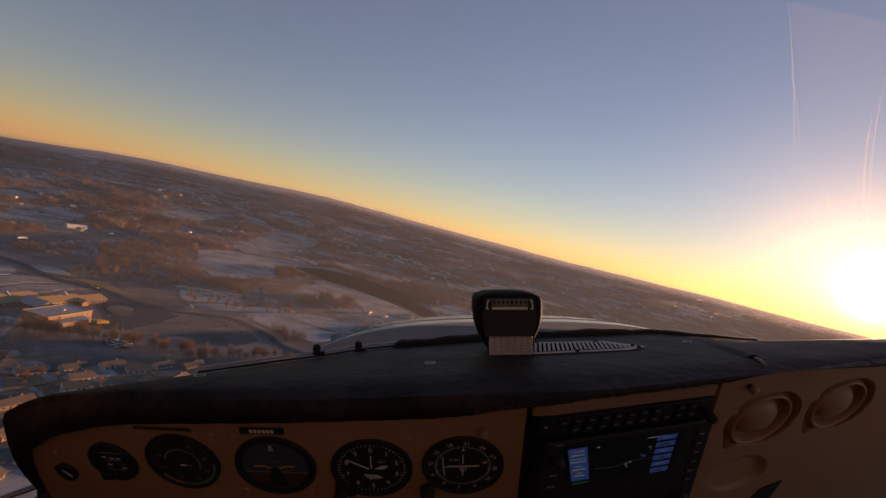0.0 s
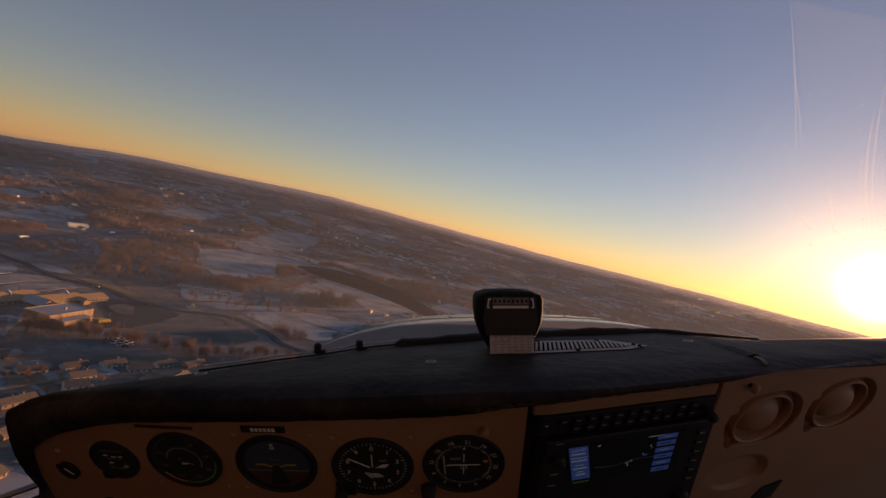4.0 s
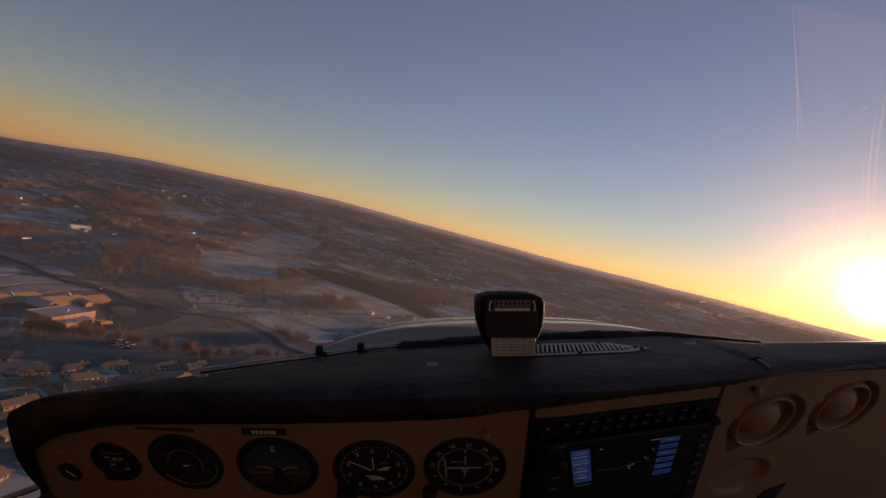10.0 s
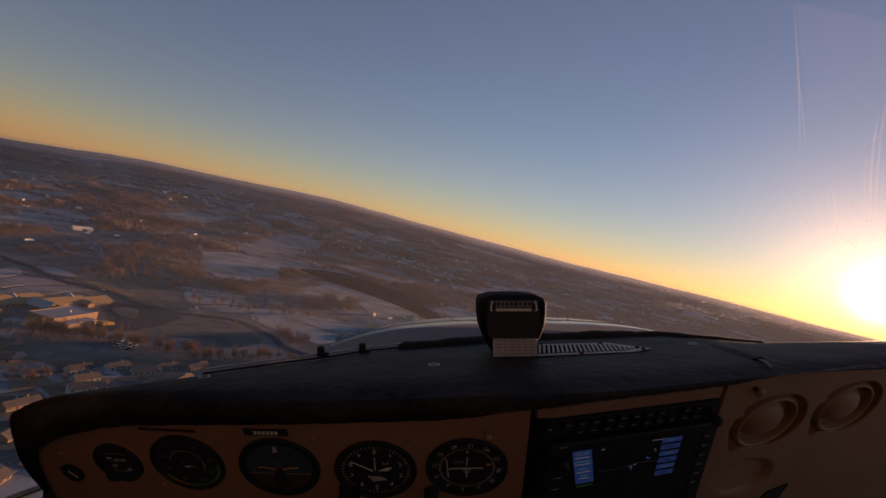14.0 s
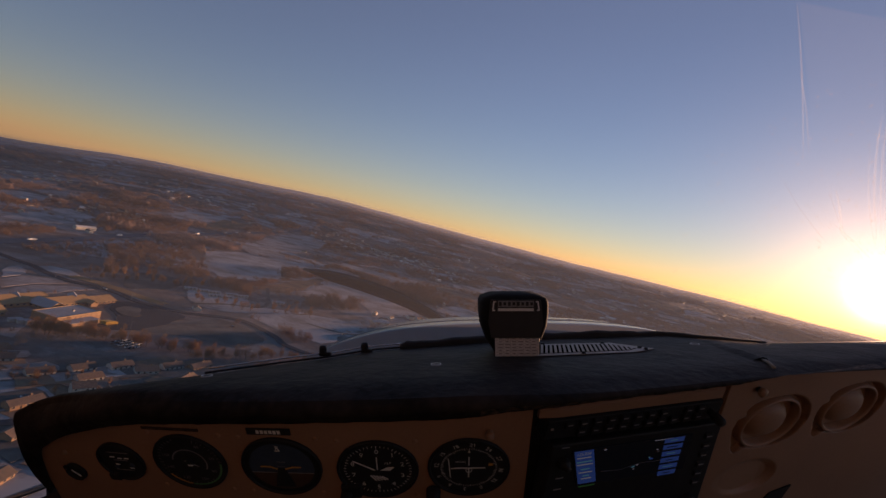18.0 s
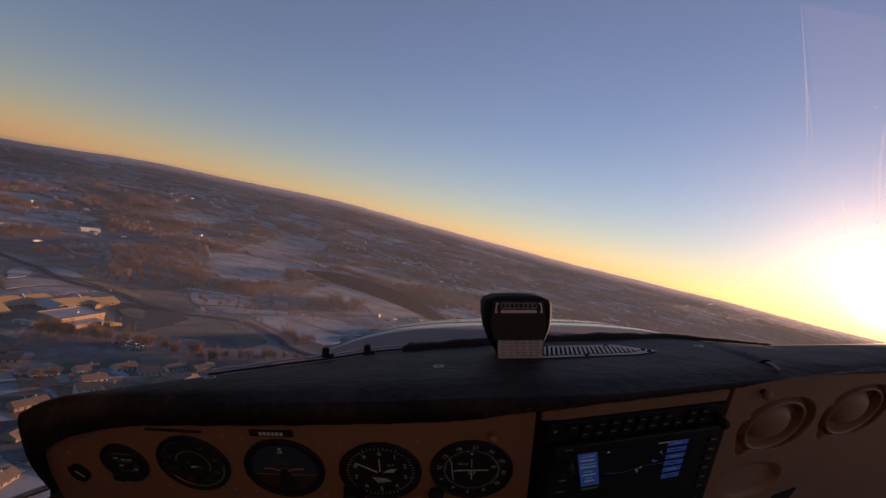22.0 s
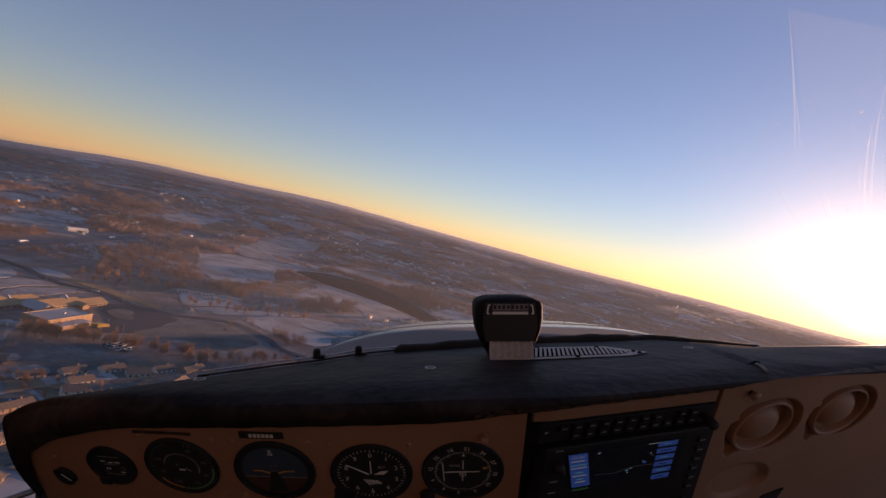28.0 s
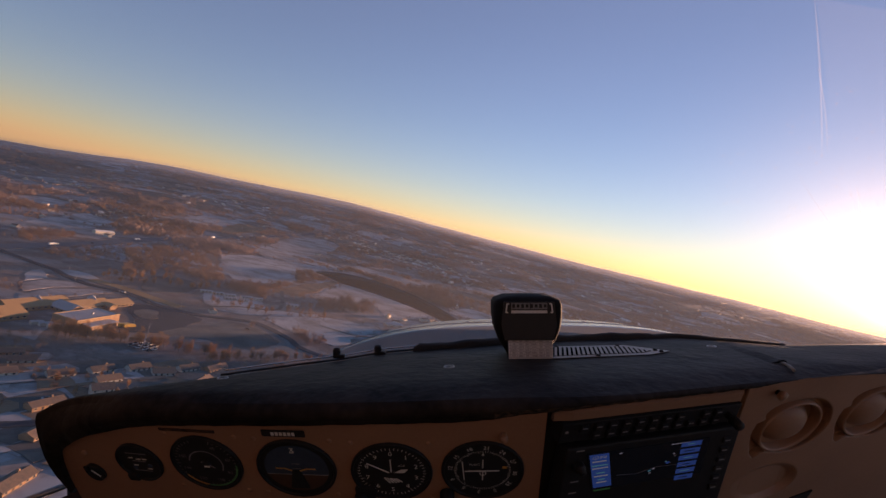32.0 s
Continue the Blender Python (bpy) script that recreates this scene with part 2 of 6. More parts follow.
def panel_y(x, z):
    """How far ahead the panel's face lies."""
    return 0.5 - LEAN * (z + 0.224) + 0.32 * max(0.0, -0.07 - x) ** 2 + 0.33 * max(0.0, x - 0.1)


def on_panel(x, z, out=0.0, turn=0.0):
    """The pose of something on the panel's face: x along it, y up it, z towards the cabin."""
    slope = (panel_y(x + 0.002, z) - panel_y(x - 0.002, z)) / 0.004
    ax = Vector((1, slope, 0)).normalized()
    nz = Vector((slope, -1, -LEAN)).normalized()
    ay = nz.cross(ax)
    m = Matrix((ax, ay, nz)).transposed().to_4x4()
    return AIR @ Matrix.Translation(Vector((x, panel_y(x, z), z)) + nz * out) @ m @ Matrix.Rotation(radians(turn), 4, "Z")


def curve(x, xs, ys):
    """A smooth line through a few stations that never overshoots them."""
    x = min(max(x, xs[0]), xs[-1])
    d = [(ys[i + 1] - ys[i]) / (xs[i + 1] - xs[i]) for i in range(len(xs) - 1)]
    m = [d[0]] + [0.0 if d[i] * d[i + 1] <= 0 else 2 * d[i] * d[i + 1] / (d[i] + d[i + 1]) for i in range(len(d) - 1)] + [d[-1]]
    i = min(len(d) - 1, max(0, int(np.searchsorted(xs, x)) - 1))
    h = xs[i + 1] - xs[i]
    t = (x - xs[i]) / h
    return (1 + 2 * t) * (1 - t) ** 2 * ys[i] + t * (1 - t) ** 2 * h * m[i] + t * t * (3 - 2 * t) * ys[i + 1] + t * t * (t - 1) * h * m[i + 1]


def panel_top(x):
    return float(curve(x, [-0.464, -0.459, -0.45, -0.431, -0.392, -0.304, -0.124, 0.005, 0.081, 0.295, 0.349, 0.75], [-0.285, -0.245, -0.223, -0.209, -0.190, -0.170, -0.161, -0.156, -0.146, -0.143, -0.137, -0.139]))


def panel_sheet(x0, x1, bottom, top=None, steps=40, thick=0.006, top_drop=0.0, inset=0.0):
    """A panel section that follows the curve of the instrument panel."""
    xs = [x0 + (x1 - x0) * u ** 1.5 for u in np.linspace(0, 1, steps)]
    secs = []
    for x in xs:
        zt = (panel_top(x) if top is None else top(x)) - top_drop
        zs = np.linspace(bottom, zt, 8)
        ring = [(x, panel_y(x, z) + inset, z) for z in zs] + [(x, panel_y(x, z) + inset + thick, z) for z in zs[::-1]]
        secs.append(ring)
    return loft(secs, True, True)


panel = thing("instrument_panel", AIR, "tan moulded plastic instrument panel under the dark glareshield", "instrument panel")
part("left_section", panel_sheet(-0.462, 0.082, -0.45, steps=110), M_TAN, panel)
part("radio_backing", panel_sheet(0.0835, 0.300, -0.45, inset=0.012, steps=12), M_BLACK, panel, "black recess behind the radios")
part("radio_trim", loft([[(x, panel_y(x, z) + d, z) for z, d in ((zb, 0.004), (zb + 0.001, -0.003), (zt - 0.003, -0.004), (zt, 0.0), (zt, 0.006), (zb, 0.008))] for x in np.linspace(0.0875, 0.295, 12) for zb, zt in [(-0.160, panel_top(x) - 0.001)]], True, True), M_TAN, panel, "tan trim strip above the radio")

BLANKS = ((0.384, -0.207), (0.508, -0.202))
# the cut-out of a blank: degrees round it, and the radius there, with a step and a keyhole foot
OUTLINE_A = (0, 20, 45, 70, 95, 115, 135, 146, 151, 156, 161, 166, 185, 205, 215, 221, 226, 229, 235, 256, 280, 310, 335, 360)
OUTLINE_R = (62, 61, 53.5, 46.5, 43.5, 46, 51.5, 53.5, 52.5, 47.5, 50, 56, 57.5, 57.5, 60, 61, 60, 50, 44.5, 40.5, 41.5, 47, 56, 62)


def moulding(x, z):
    """How deep the right section is pressed in at a place."""
    deep = 0.0
    for cx, cz in BLANKS:
        u, v = (x - cx) * 1.053, (z - cz) * 1.13
        r = math.hypot(u, v)
        if r < 0.065:
            k = (np.interp(math.degrees(math.atan2(v, u)) % 360, OUTLINE_A, OUTLINE_R) / 1000 - r) / 0.0024
            k = min(1, max(0, k))
            deep = max(deep, 0.012 * k * k * (3 - 2 * k))
    q = math.hypot((x - 0.3795) / 0.050, (z + 0.290) / 0.029)
    if q < 1:
        deep = max(deep, 0.009 * min(1, (1 - q) / 0.22) * min(1, max(0.2, 0.65 + (x - 0.3795) / 0.08)))
    return deep


secs = []
for x in np.concatenate([np.linspace(0.304, 0.58, 230), np.linspace(0.585, 0.75, 12)]):
    zs = np.concatenate([np.linspace(-0.45, -0.34, 6), np.linspace(-0.335, panel_top(x) - 0.002, 150), [panel_top(x)]])
    secs.append([(x, panel_y(x, z) + moulding(x, z) + (0.003 if i == len(zs) - 1 else 0), z) for i, z in enumerate(zs)] + [(x, panel_y(x, panel_top(x)) + 0.014, panel_top(x)), (x, panel_y(x, -0.45) + 0.014, -0.45)])
part("right_section", loft(secs, True, True), M_TAN, panel, smooth=True)


def glare_stations():
    return [-0.466 + 0.106 * i / 24 for i in range(24)] + [-0.36 + 0.36 * i / 50 for i in range(50)] + [0.75 * i / 330 for i in range(331)]


def near_edge(x):
    y = curve(x, [-0.466, -0.438, -0.326, -0.152, -0.046, 0.083, 0.28, 0.345, 0.533, 0.75], [0.527, 0.525, 0.48, 0.455, 0.45, 0.45, 0.498, 0.522, 0.580, 0.650])
    z = curve(x, [-0.466, -0.438, -0.38, -0.326, -0.152, -0.046, 0.083, 0.345, 0.533, 0.75], [-0.178, -0.163, -0.150, -0.142, -0.135, -0.131, -0.127, -0.128, -0.135, -0.138])
    return float(y), float(z)


def far_edge(x):
    y = np.interp(x, [-0.466, -0.416, -0.372, -0.32, -0.265, -0.197, -0.111, -0.057, 0.092, 0.18, 0.335, 0.38, 0.446, 0.75], [0.54, 0.535, 0.53, 0.53, 0.545, 0.592, 0.643, 0.669, 0.727, 0.746, 0.77, 0.745, 0.71, 0.73])
    z = np.interp(x, [-0.466, -0.416, -0.372, -0.32, -0.265, -0.15, -0.10], [-0.178, -0.161, -0.152, -0.143, -0.139, -0.138, -0.135])
    return float(y), float(z)


def glare_z(x, y):
    """The height of the glareshield's top at a place."""
    (ny, nz), (fy, fz) = near_edge(x), far_edge(x)
    k = min(1, max(0, (y - ny) / (fy - ny)))
    return nz + (fz - nz) * k + 0.003 * math.sin(math.pi * k)


def glareshield():
    g = thing("glareshield", AIR, "black wrinkled leather glareshield above the instrument panel", "glareshield")
    top, lip, edge = [], [], []
    for i, x in enumerate(glare_stations()):
        (ny, nz), (fy, fz) = near_edge(x), far_edge(x)
        zt = panel_top(x)
        py = panel_y(x, zt)
        gather = min(1, max(0, (x - 0.02) / 0.12))     # the cover is gathered in folds along the right half
        wave = 0.0004 * math.sin(x * 141) + 0.0003 * math.sin(x * 350)
        fold = gather * (0.0016 * noise.noise(Vector((x * 210, 0.3, 0))) + 0.0009 * noise.noise(Vector((x * 520, 4.3, 0))))
        row = []
        for k in range(13):
            y = ny + (fy - ny) * k / 12
            row.append((x, y, glare_z(x, y) - 0.006 * (k == 0) - 0.0015 * (k == 1)))
        row.append((x, fy + 0.004, fz - 0.03))
        top.append(row)
        h = nz - zt
        trim = 0.6 * min(1, max(0, (x - 0.06) / 0.06)) + 0.4 * min(1, max(0, (x - 0.346) / 0.012))     # the cover stops higher beyond the seam
        def front(q, bulge, wv):
            return (x, ny + (py - 0.006 - ny) * q - (bulge - 0.003 * trim) * math.sin(math.pi * min(1, q * 1.05)) + wv, nz - 0.006 - (h - 0.0035 - 0.0045 * trim) * q)
        lip.append([front(q, 0.009, wave * 4 * q * (1 - q) + fold * 1.6 * q) for q in (0, 0.12, 0.25, 0.4, 0.55)])
        edge.append([front(q, 0.009, (wave * 0.99 + fold * 0.88) if q < 0.6 else wave * 2 + fold * (1 if q < 0.9 else 0.4)) for q in (0.55, 0.68, 0.8, 0.92, 1.0)] + [(x, py + 0.004, zt + 0.0015)])
    part("top_cover", loft(top), M_LEATHER, g, smooth=True)
    part("padded_lip", loft(lip), M_LEATHER, g, smooth=True)
    cut = sum(1 for x in glare_stations() if x < 0.03)
    part("smooth_edge", loft(edge[:cut + 1]), M_LEATHER, g, smooth=True)
    part("gathered_edge", loft(edge[cut:]), M_WORN, g, "gathered leather edge with brown worn folds", smooth=True)
    # the pad turns down round the panel's end
    secs = []
    for i in range(14):
        k = i / 13
        z = -0.181 - 0.17 * k
        c = Vector((-0.4675 + 0.016 * k, panel_y(-0.462, z) + 0.012, z))
        secs.append([c + Vector((0.0068 * math.cos(a) * min(1, 0.35 + 4 * k), 0.011 * math.sin(a) * min(1, 0.3 + 4 * k), 0)) for a in [2 * math.pi * j / 12 for j in range(12)]])
    part("end_pad", loft(secs, True, True), M_LEATHER, g, smooth=True)
    # the cover of the left part ends in a soft ridge, with a pale fold over the lip
    ridge = []
    for k in range(19):
        q = k / 18
        x, y = 0.368 - 0.005 * q + 0.0012 * math.sin(q * 9), 0.698 - 0.132 * q
        z, w = glare_z(x, y), 0.010 + 0.003 * q
        ridge.append([(x + w * c, y, z + h * (0.45 + 0.55 * q)) for c, h in ((-1.6, -0.0012), (-0.8, 0.0008), (-0.15, 0.0034), (0.15, 0.0036), (0.35, 0.0024), (0.5, -0.0012))])
    part("seam", loft(ridge), M_LEATHER, g, "soft raised ridge where the cover ends", smooth=True)
    (ny, nz) = near_edge(0.350)
    path = [(0.3635, ny + 0.046, glare_z(0.3635, ny + 0.046) - 0.0010), (0.3618, ny + 0.036, glare_z(0.3618, ny + 0.036) + 0.0012), (0.3590, ny + 0.026, glare_z(0.3590, ny + 0.026) + 0.0016), (0.3572, ny + 0.017, glare_z(0.3572, ny + 0.017) + 0.0004), (0.3568, ny + 0.012, glare_z(0.3568, ny + 0.012) - 0.0012)]
    # its pale tone is wear plus the fold's highlight put into the colour
    part("seam_fold", tube(path, 0.0016, 8), M_SEAM, g, smooth=True)


glareshield()


def ring_screw(x, y, name="trim_screw"):
    z = glare_z(x, y)
    s = thing(name, AIR @ Matrix.Translation((x, y, z)), "small steel cup washer and screw in the glareshield", "screw", "glareshield screws")
    part("washer", lathe([(0.0046, 0.0), (0.0050, 0.0012), (0.0058, 0.0012), (0.0063, -0.001)], 24), M_STEEL, s, smooth=True)
    part("screw_head", lathe([(0.0, 0.0008), (0.003, 0.0007), (0.0055, 0.0003)], 16), M_FACE, s)


for sx, sy in ((-0.011, 0.549), (0.337, 0.668), (-0.257, 0.528)):
    ring_screw(sx, sy)

# defroster outlet: a pale frame with slanted slats
vent = thing("defroster_grille", AIR @ Matrix.Translation((0.186, 0.629, -0.1277)) @ Matrix.Rotation(radians(-1.2), 4, "X") @ Matrix.Diagonal((0.95, 1.05, 1, 1)), "pale metal defroster grille in the glareshield", "air vent")
part("base_plate", plate([(-0.085, -0.045), (0.052, -0.020), (0.084, 0.001), (0.04, 0.042), (-0.073, 0.03)], 0.0006), M_ALU, vent)
# flat black sheet on the plate, painted as the shade between slats
part("slot_shade", plate([(-0.078, -0.034), (0.045, -0.012), (0.060, 0.0), (0.034, 0.030), (-0.070, 0.022)], 0.0003, (0, 0, 0.0007)), M_RECESS_SHADE, vent)
SLOT = [(-0.078, -0.034), (0.045, -0.012), (0.060, 0.0), (0.034, 0.030), (-0.070, 0.022)]
for i in range(25):
    x0, lean, ends = -0.0905 + 0.0060 * i, 0.22, []
    for (ax, ay), (bx, by) in zip(SLOT, SLOT[1:] + SLOT[:1]):
        den = (bx - ax) - lean * (by - ay)
        u = (x0 + lean * ay - ax) / den if abs(den) > 1e-9 else -1
        if 0 <= u <= 1:
            ends.append((ax + (bx - ax) * u, ay + (by - ay) * u))
    if len(ends) == 2 and abs(ends[0][1] - ends[1][1]) > 0.006:
        (ax, ay), (bx, by) = sorted(ends, key=lambda e: e[1])
        part("slat", stroke(ax, ay, bx, by, 0.0031, 0.0009, 0.0007), M_ALU, vent)
for x, y in ((-0.02, -0.031), (0.066, 0.004), (0.026, 0.033), (-0.06, 0.027), (0.07, -0.006)):
    part("screw", lathe([(0.0, 0.0034), (0.002, 0.003), (0.0032, 0.0006)], 12, (x, y, 0)), M_BLACK, vent)

# windscreen foot: seal, strip and two studs
base_line = [(x, far_edge(x)[0] + 0.006, far_edge(x)[1] + 0.001) for x in np.linspace(-0.27, 0.46, 60)]
single("windscreen_strip", tube([(x, y + 0.010, z + 0.003) for x, y, z in base_line if x < -0.05], 0.0011, 6), M_CHROME, AIR, "bright metal strip along the foot of the windscreen", "trim", smooth=True)
single("windscreen_gasket", tube([(x, y, z) for x, y, z in base_line if x < -0.05], 0.0015, 6), M_RUBBER, AIR, "thin black gasket at the windscreen's foot", "seal", smooth=True)
secs = []
for x in np.linspace(-0.062, 0.46, 60):
    y, z = far_edge(x)
    k = min(1, (x + 0.062) / 0.02) * min(1, (0.46 - x) / 0.08)
    hh = (0.0088 + 0.0010 * math.sin(x * 61) + 0.0006 * math.sin(x * 143)) * (0.25 + 0.75 * k) * (0.65 if x > 0.3 else 1)
    if x < -0.04:
        hh += 0.006 * max(0, 1 - abs(x + 0.055) / 0.012)
    secs.append([(x, y - 0.004, z - 0.004), (x, y - 0.003, z + hh * 0.7), (x, y + 0.003, z + hh), (x, y + 0.014, z + hh * 0.8), (x, y + 0.016, z - 0.004)])
single("windscreen_seal", loft(secs, False), M_RUBBER, AIR, "crumpled black rubber seal at the windscreen's foot", "seal", smooth=True)
for i, (x, y) in enumerate(((-0.157, 0.628), (-0.107, 0.647))):
    st = thing("windscreen_stud", AIR @ Matrix.Translation((x, y, -0.136)), "small black stud clip at the windscreen's foot", "clip", "windscreen studs")
    part("base", box(0.015, 0.009, 0.005, (0.003, 0, 0.0025), 0.0015), M_BLACK, st)
    part("knob", lathe([(0.0045, 0.003), (0.005, 0.009), (0.004, 0.0125), (0.0, 0.0135)], 14), M_BLACK, st, smooth=True)

# magnetic compass
comp = thing("magnetic_compass", AIR @ Matrix.Translation((0.0838, 0.626, -0.134)) @ Matrix.Diagonal((0.97, 1, 0.985, 1)), "black magnetic compass standing on the glareshield", "compass")
secs = []
for z, w, d, r in ((0.0, 0.021, 0.016, 0.004), (0.012, 0.028, 0.024, 0.006), (0.026, 0.0365, 0.030, 0.008), (0.040, 0.0415, 0.034, 0.009), (0.056, 0.0435, 0.036, 0.010), (0.070, 0.0435, 0.036, 0.010), (0.0755, 0.041, 0.034, 0.010), (0.0795, 0.030, 0.026, 0.010), (0.081, 0.012, 0.012, 0.006)):
    ring = []
    for j in range(32):
        a = 2 * math.pi * j / 32
        c, s = math.cos(a), math.sin(a)
        ring.append((w * math.copysign(abs(c) ** 0.34, c), d * math.copysign(abs(s) ** 0.34, s), z))
    secs.append(ring)
part("case", loft(secs, True, True), M_CASE, comp, smooth=True)
part("face_plate", plate([(-0.034, 0.046), (-0.031, 0.0745), (0.031, 0.0745), (0.034, 0.046), (0.030, 0.028), (-0.030, 0.028)], 0.0015), M_FACE, comp, m=Matrix.Translation((0, -0.0355, 0)) @ Matrix.Rotation(radians(90), 4, "X"))
front = Matrix.Translation((0, -0.0378, 0.006)) @ Matrix.Rotation(radians(90), 4, "X")
part("window", box(0.044, 0.0075, 0.0006, (0, 0.0635, 0)), M_GREY, comp, "compass card window", m=front)
for i in range(8):
    part("card_mark", box(0.0034, 0.0048 - 0.001 * (i % 2), 0.0004, (-0.0192 + 0.0055 * i, 0.0637, 0.0006)), M_FACE, comp, m=front)
part("lubber_line", box(0.0008, 0.0075, 0.0004, (0.001, 0.0635, 0.0012)), M_FACE, comp, m=front)
part("index_strip", box(0.044, 0.0034, 0.0006, (0, 0.0565, 0)), M_PAPER, comp, "cream printed strip", m=front)
for s in (-1, 1):
    br = stroke(s * 0.0285, 0.0555, s * 0.027, 0.0665, 0.0016, 0, 0.0006)
    br = stroke(s * 0.027, 0.0662, s * 0.0245, 0.0662, 0.0014, 0, 0.0006, br)
    br = stroke(s * 0.0285, 0.0558, s * 0.0258, 0.0558, 0.0014, 0, 0.0006, br)
    part("index_bracket", br, M_WHITE, comp, "white index bracket", m=front)
card = thing("correction_card", AIR @ Matrix.Translation((0.0855, 0.588, -0.1305)) @ Matrix.Rotation(radians(80), 4, "X") @ Matrix.Diagonal((1, 1.22, 1, 1)), "off-white compass correction card in a black holder", "card")
part("holder", box(0.0545, 0.034, 0.002, (0, 0.010, -0.0018), 0.0006), M_BLACK, card)
part("paper", box(0.0525, 0.0262, 0.0005, (0, 0.0145, 0)), M_PAPER, card)
rng = random.Random(4)
for row in range(9):
    part("rule", box(0.052, 0.0003, 0.0002, (0, 0.0032 + 0.00285 * row, 0.0004)), M_PRINT, card)
for col in range(7):
    part("rule", box(0.0003, 0.025, 0.0002, (-0.024 + 0.008 * col, 0.0145, 0.0004)), M_PRINT, card)
for row in range(8):
    for col in range(6):
        part("print_bar", box(0.0035 + 0.003 * rng.random(), 0.0009, 0.0002, (-0.020 + 0.008 * col + 0.0006 * rng.random(), 0.0046 + 0.00285 * row, 0.0004)), M_PRINT, card)


# ---- instruments ----
def dial(name, x, z, radius, label, category="flight instrument"):
    g = thing(name, on_panel(x, z), label, category, "panel instruments")
    r = radius
    part("bezel", lathe([(r, -0.002), (r * 1.005, 0.002), (r * 0.985, 0.0036), (r * 0.955, 0.0036), (r * 0.93, 0.002), (r * 0.93, 0.0005)], 56), M_BLACK, g, smooth=True)
    part("dial_face", lathe([(0.0, 0.001), (r * 0.93, 0.001)], 48), M_FACE, g)
    return g


def ticks(g, r, count, length, w, a0=0, a1=360, mat=None):
    bm = bmesh.new()
    n = count if a1 - a0 >= 360 else count - 1
    for i in range(count):
        a = radians(a0 + (a1 - a0) * i / n)
        ln = length * (1.5 if i % 5 == 0 else 1)
        stroke(r * math.sin(a), r * math.cos(a), (r - ln) * math.sin(a), (r - ln) * math.cos(a), w, 0.0013, 0.0002, bm)
    part("dial_scale", bm, mat or M_WHITE, g)


def collar(x, z, s):
    """Small domes added round a dial where recess edges catch the light."""
    for a in (45, 135, 225, 315):
        px, pz = x + 1.16 * s * math.cos(radians(a)), z + 1.16 * s * math.sin(radians(a)) * 0.92
        if panel_top(px) - pz > 0.012:
            lug = thing("panel_screw", on_panel(px, pz), "small tan dome added for a lit recess edge", "screw", "panel screws")
            part("head", lathe([(0.0, 0.0014), (0.002, 0.0012), (0.003, 0.0)], 12), M_TAN, lug, smooth=True)


# altimeter
alt = dial("altimeter", -0.069, -0.223, 0.0415, "black altimeter with white numerals and pointers")
ticks(alt, 0.0345, 50, 0.0026, 0.0005)
for n in range(10):
    a = radians(36 * n)
    letters(str(n), 0.0085, M_WHITE, alt, (0.0262 * math.sin(a), 0.0262 * math.cos(a), 0.0014))
part("long_pointer", stroke(0, 0, -0.024, 0.015, 0.0014, 0.003, 0.0005, w1=0.0010), M_WHITE, alt, "white long pointer")
part("short_pointer", plate([(0.003, 0.001), (0.010, 0.0055), (0.017, 0.006), (0.013, 0.001)], 0.0005, (0, 0, 0.0026)), M_WHITE, alt, "white short pointer")
part("thin_pointer", stroke(0, 0.002, 0, 0.021, 0.0011, 0.0034, 0.0005), M_WHITE, alt)
letters("ALT", 0.0042, M_WHITE, alt, (0.0105, 0.0095, 0.0014), "legend")
hatch = bmesh.new()
for i in range(5):
    stroke(-0.008 + 0.003 * i, -0.008 - 0.0004 * i, -0.002 + 0.003 * i, -0.0165 + 0.0005 * i, 0.0012, 0.0014, 0.0003, hatch)
part("striped_flag", hatch, M_WHITE, alt)
part("hub", lathe([(0.0, 0.0048), (0.003, 0.0044), (0.0034, 0.001)], 18), M_FACE, alt)
part("setting_knob", lathe([(0.0, 0.016), (0.006, 0.0155), (0.007, 0.002)], 20, (-0.034, -0.036, 0)), M_BLACK, alt, smooth=True)
part("knob_lug", box(0.022, 0.02, 0.006, (-0.029, -0.031, 0.002), 0.003), M_BLACK, alt)

# course indicator
vor = dial("course_indicator", 0.023, -0.220, 0.0415, "black course deviation indicator with white compass card")
ticks(vor, 0.0285, 72, 0.0022, 0.0004)
for v in range(0, 36, 3):
    a = radians(v * 10 - 204)
    letters(str(v), 0.0066, M_WHITE, vor, (0.0325 * math.sin(a), 0.0325 * math.cos(a), 0.0014), turn=math.degrees(a))
part("course_needle", stroke(-0.0205, 0.015, -0.0185, -0.012, 0.0010, 0.003, 0.0004), M_WHITE, vor)
part("glide_needle", stroke(-0.018, 0.0015, 0.0165, 0.0028, 0.0010, 0.0034, 0.0004), M_WHITE, vor)
part("centre_ring", arc(0.003, 0, 360, 0.0008, 0.004), M_WHITE, vor)
dots = bmesh.new()
for i in range(-5, 6):
    if i:
        lathe([(0.0, 0.0006), (0.0007, 0.0006), (0.0007, 0.0)], 8, (0, 0.0026 * i + 0.002 * (i > 0), 0.0012), dots)
        lathe([(0.0, 0.0006), (0.0007, 0.0006), (0.0007, 0.0)], 8, (0.0026 * i, 0, 0.0012), dots)
part("deviation_dots", dots, M_WHITE, vor)
letters("VLOC", 0.0042, M_WHITE, vor, (-0.0085, 0.0085, 0.0014), "legend")
part("warning_flag", box(0.0045, 0.003, 0.0003, (0.022, 0.005, 0.0014)), M_ORANGE, vor)
part("upper_index", plate([(-0.0014, 0.0), (0.0014, 0.0), (0.0, 0.003)], 0.0004, (0, 0.0225, 0.0014)), M_WHITE, vor)
